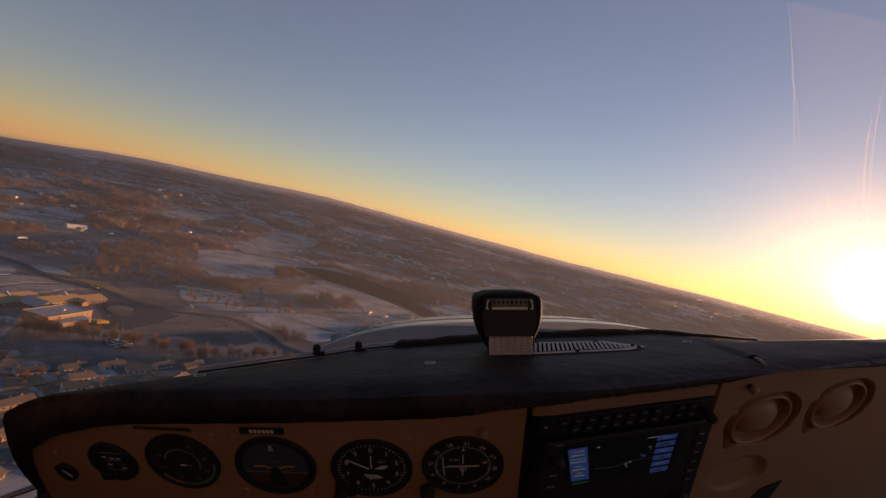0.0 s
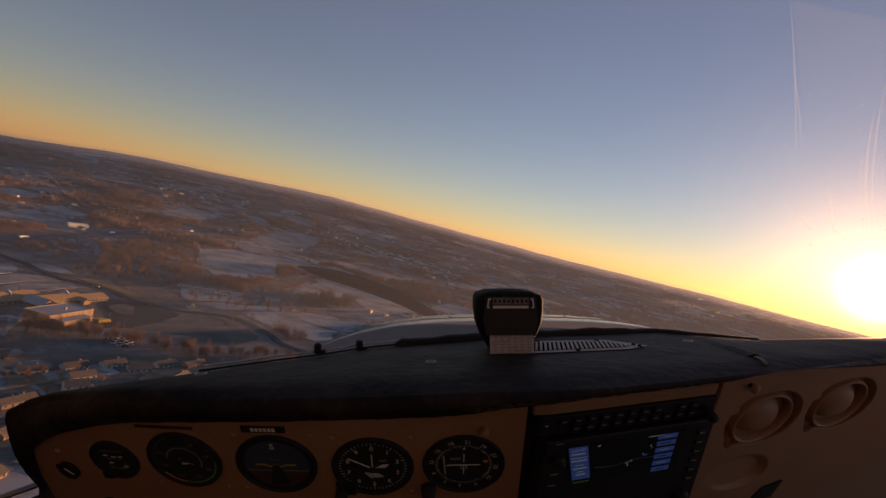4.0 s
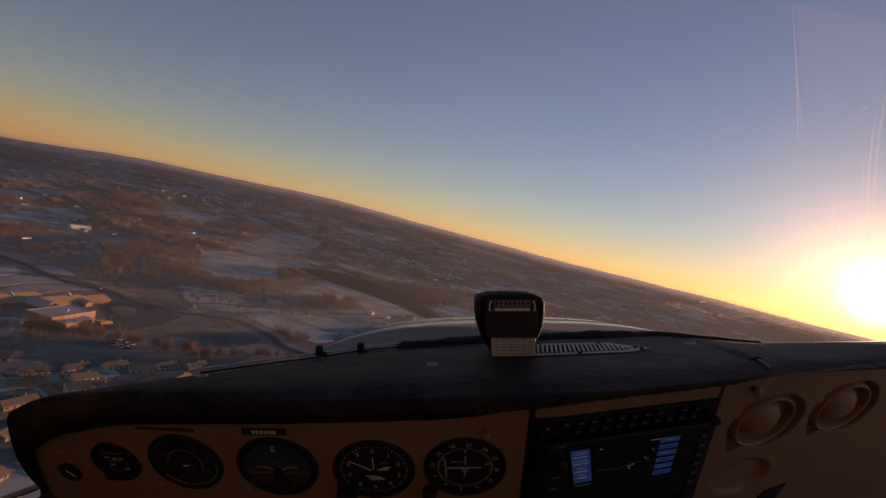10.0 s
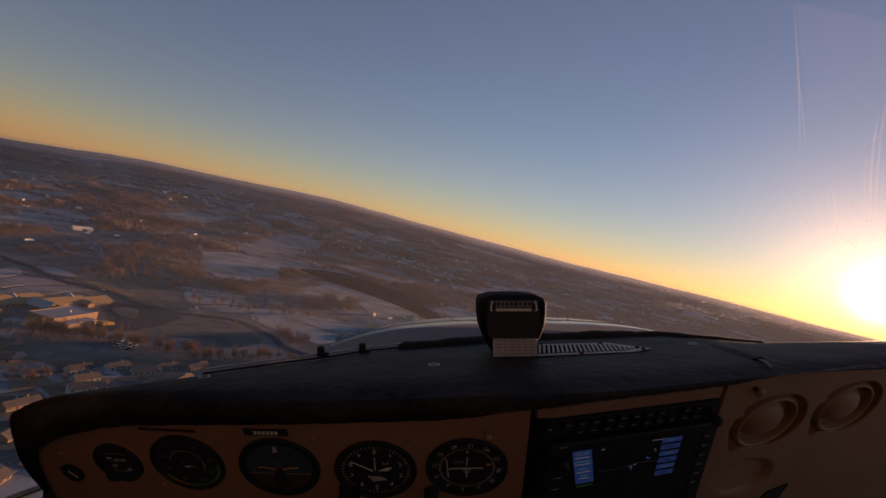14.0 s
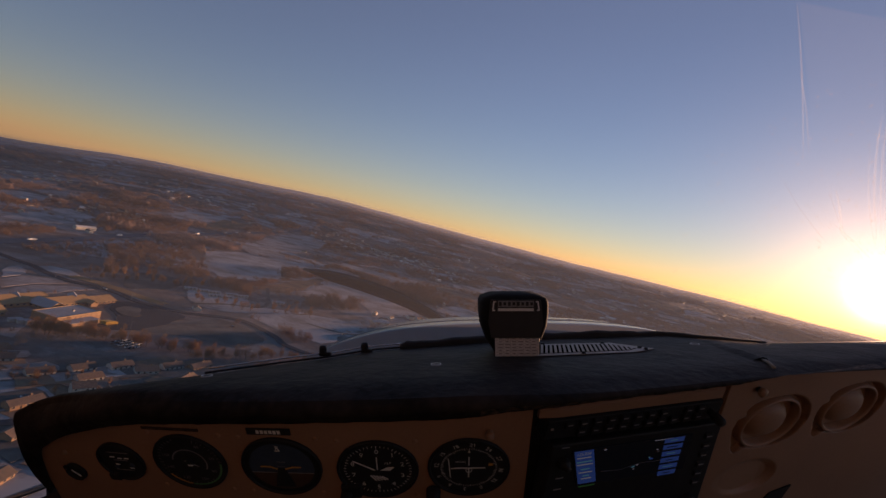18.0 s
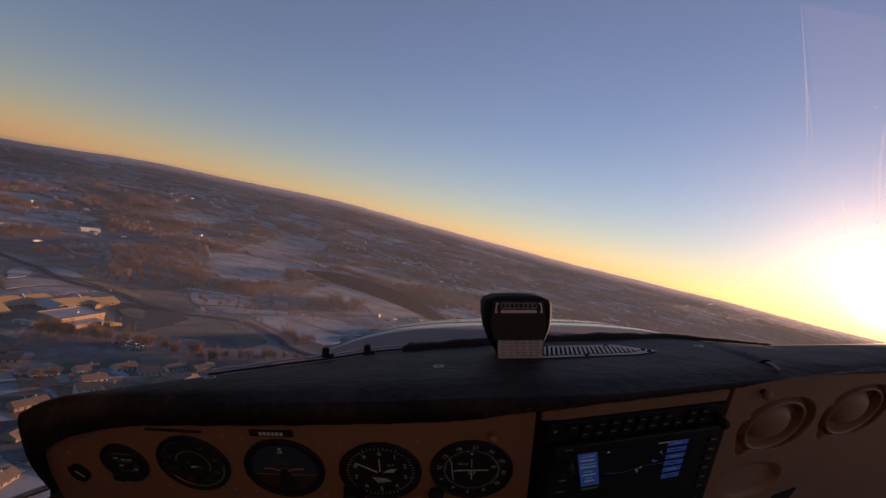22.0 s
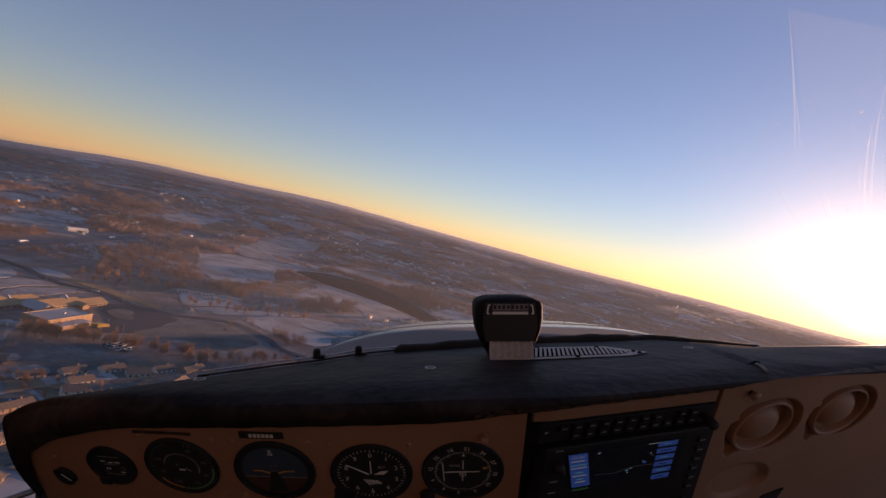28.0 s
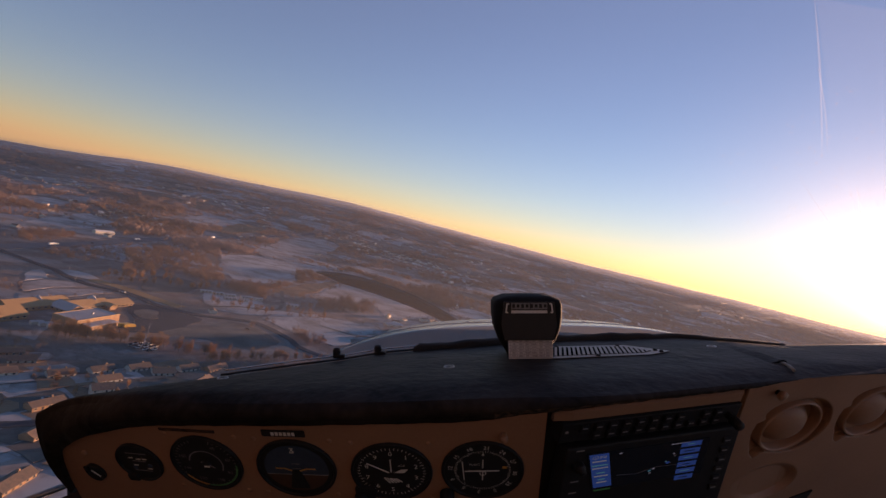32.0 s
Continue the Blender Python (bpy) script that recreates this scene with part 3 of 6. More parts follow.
part("setting_knob", lathe([(0.0, 0.017), (0.0065, 0.0165), (0.0078, 0.002)], 20, (-0.036, -0.034, 0)), M_BLACK, vor, smooth=True)

# attitude indicator
att = dial("attitude_indicator", -0.167, -0.221, 0.0415, "attitude indicator with blue sky and brown ground")
half = [(0.0335 * math.cos(radians(a)), 0.0335 * math.sin(radians(a))) for a in range(-14, 195, 8)]
part("sky_half", plate(half, 0.0003, (0, 0, 0.0012)), M_SKYB, att)
low = [(0.0335 * math.cos(radians(a)), 0.0335 * math.sin(radians(a))) for a in range(194, 347, 8)]
part("ground_half", plate(low, 0.0003, (0, 0, 0.0012)), M_EARTH, att)
part("horizon_line", stroke(-0.0325, -0.0082, 0.0325, -0.0082, 0.0008, 0.0016), M_GREY, att)
part("bank_pointer", arc(0.0302, -4, 4, 0.001, 0.0018, steps=4), M_WHITE, att)
tri = stroke(-0.0022, 0.0245, 0, 0.0295, 0.0007, 0.0022)
tri = stroke(0.0022, 0.0245, 0, 0.0295, 0.0007, 0.0022, bm=tri)
tri = stroke(-0.0022, 0.0245, 0.0022, 0.0245, 0.0007, 0.0022, bm=tri)
part("bank_index", tri, M_WHITE, att)
for s in (-1, 1):
    w = stroke(s * 0.004, -0.001, s * 0.012, 0.0022, 0.0016, 0.003)
    w = stroke(s * 0.012, 0.0022, s * 0.021, 0.0022, 0.0014, 0.003, bm=w)
    part("wing_bar", w, M_ORANGE, att, "pale orange aircraft symbol")
part("symbol_mount", plate([(-0.004, -0.001), (0.004, -0.001), (0.010, -0.028), (-0.010, -0.028)], 0.0008, (0, 0, 0.0022)), M_FACE, att)
for s in (-1, 1):
    part("pitch_mark", box(0.009, 0.0005, 0.0002, (0.0, 0.0035 * s + 0.004, 0.0017)), M_GREY, att)

# airspeed indicator
asi = dial("airspeed_indicator", -0.265, -0.220, 0.0395, "black airspeed indicator with coloured arcs")
ticks(asi, 0.0345, 40, 0.0028, 0.0005, 20, 340, M_GREY)
part("white_arc", arc(0.0185, -80, 120, 0.0016, 0.0014), M_GREY, asi)
part("green_arc", arc(0.0335, 90, 190, 0.002, 0.0014), M_GREEN, asi)
part("yellow_arc", arc(0.0335, 192, 235, 0.002, 0.0014), M_ORANGE, asi)
for v, a in ((40, 30), (60, 75), (80, 118), (100, 160), (120, 205), (140, 250), (160, 290)):
    letters(str(v), 0.006, M_GREY, asi, (0.0265 * math.sin(radians(a)), 0.0265 * math.cos(radians(a)), 0.0014))
part("pointer", stroke(-0.004, 0.004, 0.010, -0.004, 0.0016, 0.003, 0.0005, w1=0.0008), M_GREY, asi)
part("hub", lathe([(0.0, 0.004), (0.0045, 0.0036), (0.005, 0.001)], 18), M_FACE, asi)
part("legend", box(0.006, 0.002, 0.0003, (0.002, -0.001, 0.0045)), M_WHITE, asi)

# small engine gauge and clock
eng = dial("small_engine_gauge", -0.347, -0.226, 0.0275, "small black gauge with three printed windows")
for zz, w in ((0.013, 0.026), (0.0015, 0.017), (-0.013, 0.022)):
    part("window_line", box(w, 0.0009, 0.0003, (0.0, zz, 0.0014)), M_GREY, eng)
for xx, zz in ((-0.009, 0.006), (0.0, 0.0045), (0.008, 0.005), (-0.006, -0.005), (0.01, -0.0095)):
    part("legend_bar", box(0.0055, 0.0014, 0.0003, (xx, zz, 0.0014)), M_WHITE, eng)
for xx, zz in ((-0.009, -0.0095), (0.011, -0.005)):
    part("blue_flag", lathe([(0.0, 0.0018), (0.0028, 0.0016), (0.003, 0.001)], 14, (xx, zz, 0)), M_SKYB, eng)
part("side_lug", box(0.014, 0.01, 0.005, (-0.016, -0.024, 0.002), 0.002), M_BLACK, eng)
clk = dial("vacuum_gauge", -0.414, -0.248, 0.0125, "tiny black round gauge with a white pointer")
part("pointer", stroke(-0.003, 0.004, 0.006, -0.005, 0.002, 0.003), M_WHITE, clk)
part("lug", box(0.007, 0.006, 0.003, (-0.010, 0.005, 0.002), 0.0012), M_BLACK, clk)
sw = thing("push_button", on_panel(-0.418, -0.222), "small tan push button on the panel", "button")
part("cap", lathe([(0.0, 0.003), (0.0028, 0.0026), (0.0036, 0.0)], 16), M_TAN, sw, smooth=True)
for x, z in ((-0.167, -0.221), (-0.069, -0.223), (-0.265, -0.220)):
    collar(x, z, 0.047)
pin = thing("warning_lamp", on_panel(0.042, -0.176), "small tan domed warning lamp on the panel", "lamp")
part("stem", lathe([(0.0035, 0.0), (0.0035, 0.003), (0.0042, 0.0042), (0.0042, 0.007), (0.0023, 0.009), (0.0, 0.0094)], 18), M_TAN, pin, smooth=True)

pl = thing("registration_placard", on_panel(-0.173, -0.177, 0.0), "black placard with pale bars on the panel", "placard")
part("plate", box(0.044, 0.0085, 0.0015, (0, 0, 0.0008), 0.0005), M_FACE, pl)
for i in range(6):
    part("character_bar", box(0.0030, 0.0044, 0.0003, (-0.0105 + 0.0042 * i, 0, 0.0017)), M_WHITE, pl)
lp = thing("long_label", on_panel(-0.276, -0.179, 0.0, 0), "long thin dark embossed label on the panel", "label")
part("tape", box(0.062, 0.0035, 0.0008, (0, 0, 0.0004)), M_TRIM, lp)
part("print_bar", box(0.05, 0.0012, 0.0002, (0, 0, 0.0009)), M_WORN, lp)
sl = thing("switch_slot", on_panel(-0.345, -0.292), "dark switch row with chrome edges at the panel's foot", "switch")
part("slot", box(0.10, 0.028, 0.003, (0.01, -0.008, 0.0), 0.003), M_BLACK, sl)
for x in (-0.03, -0.005):
    part("chrome_edge", box(0.0015, 0.022, 0.003, (x, -0.006, 0.0015)), M_STEEL, sl)

# ---- radio stack ----
rad = thing("audio_panel", on_panel(0.194, -0.1705, 0.004), "black audio panel with two rows of small keys", "radio")
part("body", box(0.212, 0.024, 0.02, (0, 0, -0.0095), 0.001), M_BLACK, rad)
rng = random.Random(9)
for i in range(11):
    for row in range(2):
        if (i, row) in ((0, 1), (8, 0)):
            continue
        k = part("key", box(0.0092, 0.0086, 0.005, (-0.083 + 0.0158 * i, 0.0056 - 0.0108 * row, 0.0012), 0.001), M_BLACK, rad)
        part("key_label", box(0.0055, 0.0012, 0.0002, (-0.083 + 0.0158 * i, 0.0072 - 0.0108 * row, 0.0038)), M_GREY, k)
part("power_light", box(0.003, 0.002, 0.001, (-0.1, 0.002, 0.001)), M_GREY, rad)
big = thing("volume_knob", on_panel(0.281, -0.1715, 0.004), "large black knob at the edge of the radio", "knob")
part("shaft", lathe([(0.004, 0.0), (0.004, 0.012)], 16), M_BLACK, big)
part("grip", lathe([(0.0045, 0.006), (0.0055, 0.008), (0.0052, 0.018), (0.0038, 0.0195), (0.0, 0.0195)], 18), M_BLACK, big, smooth=True)

nav = thing("navigator_unit", on_panel(0.194, -0.240, 0.014) @ Matrix.Rotation(radians(-8), 4, "X"), "black panel-mount navigator with a lit map screen", "navigator")
part("body", box(0.212, 0.118, 0.02, (0, 0, -0.0095), 0.002), M_BLACK, nav)
part("screen", box(0.140, 0.092, 0.0008, (-0.004, 0.008, 0.0012)), M_SCREEN, nav, "dark map screen")
scr = 0.0018
part("left_column", box(0.0215, 0.083, 0.0004, (-0.0612, 0.0095, scr)), M_BLUE, nav, "lit blue frequency column")
for i in range(6):
    part("right_block", box(0.0245, 0.0112, 0.0004, (0.0435, 0.0450 - 0.0172 * i, scr)), M_BLUE, nav, "lit blue data block")
    part("block_text", box((0.009, 0.013, 0.011)[i % 3], 0.0016, 0.0002, (0.0425, 0.0455 - 0.0172 * i, scr + 0.0004)), M_SCREEN if i % 2 else M_CYAN, nav)
for i, (w, zz) in enumerate(((0.016, 0.034), (0.018, 0.024), (0.018, 0.017), (0.010, 0.005), (0.016, -0.003), (0.008, -0.012), (0.012, -0.019))):
    part("column_text", box(w, 0.0028, 0.0002, (-0.062, zz, scr + 0.0004)), M_CYAN if i % 2 else M_TEXT, nav)
part("left_column_foot", box(0.020, 0.003, 0.0004, (-0.062, -0.0395, scr)), M_LGREEN, nav)
mapl = bmesh.new()
for (x0, y0), (x1, y1) in zip(((-0.044, -0.008), (-0.02, -0.012), (0.004, -0.002), (0.03, -0.004), (0.042, -0.012)), ((-0.02, -0.012), (0.004, -0.002), (0.03, -0.004), (0.042, -0.012), (0.044, -0.014))):
    stroke(x0, y0, x1, y1, 0.0004, scr, 0.0003, mapl)
part("map_road", mapl, M_GREY, nav)
for x, y, s, mt in ((0.018, 0.004, 0.006, M_BLUE), (0.0155, 0.008, 0.003, M_CYAN), (-0.004, -0.010, 0.005, M_CYAN), (0.001, -0.006, 0.004, M_TEXT), (0.024, 0.026, 0.003, M_TEXT), (0.0255, 0.0205, 0.004, M_GREY), (-0.003, -0.016, 0.003, M_TEXT), (-0.038, 0.046, 0.004, M_TEXT)):
    part("map_symbol", plate([(x - s / 2, y), (x, y - s / 2.4), (x + s / 2, y + s / 6), (x + s / 5, y + s / 2)], 0.0003, (0, 0, scr)), mt, nav)
part("map_caption", box(0.022, 0.0016, 0.0003, (0.03, 0.050, scr)), M_TEXT, nav)
for x, y, r in ((-0.091, 0.038, 0.006), (-0.091, -0.012, 0.0055), (-0.091, -0.034, 0.007), (0.086, -0.042, 0.008)):
    part("knob", lathe([(r, 0.0), (r * 0.96, 0.006), (r * 0.85, 0.007), (r * 0.6, 0.007), (r * 0.55, 0.011), (0.0, 0.0113)], 20, (x, y, 0.001)), M_BLACK, nav, smooth=True)
for i in range(6):
    kk = part("side_key", box(0.011, 0.007, 0.003, (0.090, 0.044 - 0.0125 * i, 0.001), 0.001), M_BLACK, nav)
    part("key_label", box(0.007, 0.0014, 0.0002, (0.090, 0.044 - 0.0125 * i, 0.0026)), M_GREY, kk)
for i, y in enumerate((0.055, 0.018, 0.004, -0.022)):
    part("legend_bar", box(0.009, 0.0013, 0.0002, (-0.091, y, 0.0007)), M_GREY, nav)

for ob in nav.children:
    if ob.name.split(".")[0] in ("screen", "left_column", "right_block", "block_text", "column_text", "left_column_foot", "map_road", "map_symbol", "map_caption", "foot_line"):
        for v in ob.data.vertices:
            x, y = v.co.x, 0.0235 + 0.5 * v.co.y
            v.co = (x - 0.30 * (y - 0.02) * min(1, max(0, (0.05 - x) / 0.11)), y, v.co.z)

letters("123.000", 0.0052, M_TEXT, nav, (-0.0690, 0.0452, scr + 0.0005), "frequency_text")


# ---- moulded blanks on the right section ----
def blank_vent(x, z, label):
    v = thing("moulded_blank", on_panel(x, z, -0.0115), label, "panel blank", "moulded blanks")
    oval = Matrix.Diagonal((1.09, 0.93, 1.0, 1.0))
    part("ring", lathe([(0.0412, 0.0), (0.0410, 0.0105), (0.0402, 0.0122), (0.0388, 0.0128), (0.0374, 0.0120), (0.0366, 0.0100), (0.0362, 0.002)], 64), M_TAN, v, smooth=True, m=oval)
    part("dome", lathe([(0.0370, 0.0015), (0.0340, 0.0005), (0.0296, 0.0010), (0.0272, 0.0048), (0.0238, 0.0090), (0.018, 0.0124), (0.009, 0.0142), (0.0, 0.0146)], 48), M_TAN, v, smooth=True, m=oval)


for bx, bz in BLANKS:
    blank_vent(bx, bz, "tan moulded round blank with a raised ring")
pk = thing("pull_knob", on_panel(0.343, -0.1535), "small tan pull knob on a dark stem", "knob")
part("stem", lathe([(0.003, 0.0), (0.003, 0.006)], 12), M_WORN, pk)
part("cap", lathe([(0.003, 0.003), (0.0055, 0.005), (0.0055, 0.009), (0.0, 0.0105)], 18), M_TAN, pk, smooth=True)
tag = thing("dark_switch_plate", on_panel(0.446, -0.331), "dark slanted switch plate in the panel", "switch")
part("plate", plate([(-0.022, -0.02), (0.018, -0.02), (0.022, 0.012), (-0.012, 0.004)], 0.002), M_BLACK, tag)

# ---- cabin shell and windscreen ----
def wind_point(a, v):
    """A point of the windscreen: a degrees round from ahead, v from its foot to its head."""
    sx, sy = 0.86 - 0.16 * v ** 1.5, 0.83 - 0.62 * v ** 1.25
    return (0.14 + sx * math.sin(radians(a)), 0.06 + sy * math.cos(radians(a)), -0.30 + 0.78 * v)


ws = thing("windscreen", AIR, "curved clear windscreen with dust and fine scratches", "windscreen")
m_glass = bpy.data.materials.new("dusty acrylic windscreen")
m_glass.use_nodes = True
gn, gl = m_glass.node_tree.nodes, m_glass.node_tree.links
gn.remove(gn["Principled BSDF"])
tr, gs, df = gn.new("ShaderNodeBsdfTransparent"), gn.new("ShaderNodeBsdfGlossy"), gn.new("ShaderNodeBsdfTranslucent")
gs.inputs["Roughness"].default_value = 0.02
df.inputs["Color"].default_value = (0.74, 0.78, 0.9, 1)
fr = gn.new("ShaderNodeFresnel"); fr.inputs["IOR"].default_value = 1.12
m1, m2, m3 = gn.new("ShaderNodeMixShader"), gn.new("ShaderNodeMixShader"), gn.new("ShaderNodeMixShader")
gl.new(fr.outputs[0], m1.inputs[0]); gl.new(tr.outputs[0], m1.inputs[1]); gl.new(gs.outputs[0], m1.inputs[2])
# an even bluish veil: dust film thickened to stand in for haze outside
nz = gn.new("ShaderNodeTexNoise"); nz.inputs["Scale"].default_value = 3.0
mr = gn.new("ShaderNodeMapRange"); mr.inputs["To Min"].default_value, mr.inputs["To Max"].default_value = 0.055, 0.08
gl.new(nz.outputs[0], mr.inputs["Value"]); gl.new(mr.outputs[0], m2.inputs[0])
gl.new(m1.outputs[0], m2.inputs[1]); gl.new(df.outputs[0], m2.inputs[2])
# fine dust throws the low sun's light forward, close to its own line
fw = gn.new("ShaderNodeBsdfRefraction")
fw.inputs["IOR"].default_value, fw.inputs["Roughness"].default_value = 1.15, 0.85
fw.inputs["Color"].default_value = (1.0, 0.9, 0.72, 1)
m3.inputs[0].default_value = 0.0065
gl.new(m2.outputs[0], m3.inputs[1]); gl.new(fw.outputs[0], m3.inputs[2])
gl.new(m3.outputs[0], gn["Material Output"].inputs["Surface"])
pane = part("pane", loft([[wind_point(a, v / 16) for v in range(17)] for a in range(-88, 89, 4)]), m_glass, ws, smooth=True)
pane.visible_shadow = False

def on_glass(dx, dz):
    """The windscreen's point in a direction from the eye: dx right and dz up for one ahead."""
    way = Vector((dx, 1, dz))
    lo, hi = 0.2, 1.6
    for _ in range(40):
        mid = (lo + hi) / 2
        p = way * mid
        v = min(1.0, max(0.0, (p.z + 0.30) / 0.78))
        sx, sy = 0.86 - 0.16 * v ** 1.5, 0.83 - 0.62 * v ** 1.25
        if ((p.x - 0.14) / sx) ** 2 + ((p.y - 0.06) / sy) ** 2 > 1:
            hi = mid
        else:
            lo = mid
    return way * (lo - 0.004)


def scratch(points, width):
    """A thin raised sliver on the inside of the windscreen."""
    pts = [on_glass(*p) for p in points]
    bm = bmesh.new()
    rows = []
    for i, p in enumerate(pts):
        d = (pts[min(i + 1, len(pts) - 1)] - pts[max(i - 1, 0)]).normalized()
        side = d.cross(p.normalized()) * width * (0.25 + math.sin(math.pi * (i + 0.3) / (len(pts) - 0.4)))
        rows.append([p - side / 2, p + side / 2, p + p.normalized() * 0.0004])
    return loft(rows, True, True, bm)


m_scr = bpy.data.materials.new("pale scratches and glints in acrylic")
m_scr.use_nodes = True
sn, sk = m_scr.node_tree.nodes, m_scr.node_tree.links
sn.remove(sn["Principled BSDF"])
s_tr, s_df = sn.new("ShaderNodeBsdfTransparent"), sn.new("ShaderNodeBsdfTranslucent")
s_mx = sn.new("ShaderNodeMixShader"); s_mx.inputs[0].default_value = 0.05
s_df.inputs["Color"].default_value = (0.95, 0.9, 0.82, 1)
sk.new(s_tr.outputs[0], s_mx.inputs[1]); sk.new(s_df.outputs[0], s_mx.inputs[2]); sk.new(s_mx.outputs[0], sn["Material Output"].inputs["Surface"])
m_dust_glint = m_scr.copy()
m_dust_glint.name = "bright dust mark on acrylic"
m_dust_glint.node_tree.nodes[s_mx.name].inputs[0].default_value = 0.27
# see-through pale material that paints a faint reflection on the pane
m_reflection = m_scr.copy()
m_reflection.name = "thin greasy smear on acrylic"
sm_n, sm_l = m_reflection.node_tree.nodes, m_reflection.node_tree.links
sm_uv, sm_sep, sm_mul = sm_n.new("ShaderNodeTexCoord"), sm_n.new("ShaderNodeSeparateXYZ"), sm_n.new("ShaderNodeMath")
sm_mul.operation = "MULTIPLY"; sm_mul.inputs[1].default_value = 0.028
sm_l.new(sm_uv.outputs["UV"], sm_sep.inputs[0]); sm_l.new(sm_sep.outputs["Y"], sm_mul.inputs[0])
sm_l.new(sm_mul.outputs[0], sm_n[s_mx.name].inputs[0])
rng = random.Random(17)
sun_local = AIR.to_3x3().inverted() @ SUN_DIR
SUN_X, SUN_Z = sun_local.x / sun_local.y, sun_local.z / sun_local.y      # where the sun stands in the windscreen, seen from the eye
# the first two strokes draw a reflection's edge, the others are scratches
for x0, z0, x1, z1, w in ((0.712, 0.50, 0.724, 0.18, 0.0016), (0.718, 0.36, 0.735, 0.19, 0.0012), (0.785, 0.05, 0.868, -0.032, 0.003), (0.79, 0.04, 0.85, -0.03, 0.002), (0.79, 0.12, 0.80, 0.02, 0.003)):
    part("scratch", scratch([(x0 + (x1 - x0) * k / 8 + 0.004 * math.sin(k * 0.4), z0 + (z1 - z0) * k / 8) for k in range(9)], w), m_scr, ws)
# strokes radiating from the sun, drawn as its glints along scratches
for a0, r0, r1, w in ((97, 0.10, 0.44, 0.0016), (101, 0.12, 0.36, 0.0022), (106, 0.09, 0.30, 0.0012), (128, 0.12, 0.25, 0.0012), (141, 0.14, 0.33, 0.001)):
    a = radians(a0)
    part("scratch", scratch([(SUN_X + (r0 + (r1 - r0) * k / 9) * math.cos(a - 0.018 * k), SUN_Z + (r0 + (r1 - r0) * k / 9) * math.sin(a - 0.018 * k)) for k in range(10)], w), m_scr, ws)
# dust specks gathered round the sun and brightened as its glints
for i in range(300):
    a, r = rng.uniform(1.3, 3.35), 0.06 + 0.40 * rng.random() ** 1.3
    cx, cz = SUN_X + r * math.cos(a), SUN_Z + r * math.sin(a)
    t, ln = radians(35) + rng.uniform(-0.5, 0.5), rng.uniform(0.0014, 0.0042) * (1.8 if rng.random() < 0.15 else 1)
    if r < 0.2 and rng.random() < 0.5:
        t = a + rng.uniform(-0.2, 0.2)
    part("dust_glint", scratch([(cx + ln * u * math.cos(t), cz + ln * u * math.sin(t)) for u in (-1, -0.3, 0.3, 1)], rng.uniform(0.0003, 0.0006)), m_dust_glint, ws)
# a pale film, fading downwards, drawn as a reflection in the windscreen
film = [[on_glass(x + 0.03 * (1 - v), z) for v in (0.0, 0.25, 0.5, 0.75, 1.0) for x, z in [(0.716 + 0.20 * k / 6, 0.20 + (0.50 - 0.04 * k / 6 - 0.20) * v)]] for k in range(7)]
smear = part("smear", loft(film), m_reflection, ws, "faint pale film painted as a reflection in the windscreen", smooth=True)
fade = smear.data.uv_layers.new(name="thickness")
for lp in smear.data.loops:
    fade.data[lp.index].uv = (0.0, min(1.0, (lp.vertex_index % 5) / 2.6))
for x, z, s_ in ((0.465, 0.056, 0.0012), (-0.402, 0.138, 0.0012), (-0.29, 0.285, 0.0009), (0.28, 0.055, 0.0008), (0.41, 0.02, 0.0008)):
    part("fly_speck", scratch([(x - s_ * 1.2, z - s_ * 0.8), (x, z), (x + s_ * 1.2, z + s_ * 0.8)], s_ * 0.8), M_INK, ws, "dark fly speck")

shell = thing("cabin_shell", AIR, "unseen cabin lining that closes the cockpit and shapes its light", "cabin", kind="structure")
part("roof", box(1.75, 1.5, 0.03, (0.14, -0.55, 0.50)), M_HEADLINER, shell)
part("rear_bulkhead", box(1.75, 0.03, 1.6, (0.14, -1.3, -0.27)), M_HEADLINER, shell)
part("cabin_floor", box(1.75, 2.2, 0.03, (0.14, -0.2, -1.06)), M_TRIM, shell)
# unseen walls: right cut low for light, left closed to shade the panel
part("right_wall", box(0.03, 2.0, 0.45, (1.02, -0.3, -0.825)), M_HEADLINER, shell)
part("left_shade_wall", box(0.03, 1.97, 1.32, (-0.74, -0.29, -0.39)), M_HEADLINER, shell)
part("firewall", box(1.7, 0.02, 0.7, (0.14, 0.88, -0.66)), M_BLACK, shell)
sill = thing("door_sill", AIR, "dark maroon door sill trim with a metal edge", "door sill")
part("trim", loft([[(-0.60, 0.53, -0.335), (-0.60, 0.535, -0.60), (-0.52, 0.60, -0.60), (-0.52, 0.595, -0.325)], [(-0.43, 0.66, -0.287), (-0.43, 0.665, -0.60), (-0.42, 0.67, -0.60), (-0.42, 0.668, -0.287)]], True, True), M_TRIM, sill)
part("metal_edge", tube([(-0.62, 0.53, -0.327), (-0.53, 0.60, -0.303), (-0.44, 0.66, -0.282)], 0.004, 8), M_STEEL, sill, smooth=True)

# ---- nose and propeller ----
def cowl_section(y):
    zt = -0.171 - 0.134 * (y - 1.25) - 0.12 * (y - 1.25) ** 2
    c = 0.147 + 0.02 * (y - 1.25)
    w = 0.62 - 0.16 * max(0, y - 1.3)
    pts = [(c + w * s, y, zt - (0.112 * (w * s) ** 2 + 1.75 * (w * s) ** 4) * (1 + 0.5 * max(0, y - 1.25))) for s in np.linspace(-1, 1, 41)]
    return pts + [(c + w, y, zt - 0.7), (c - w, y, zt - 0.7)]


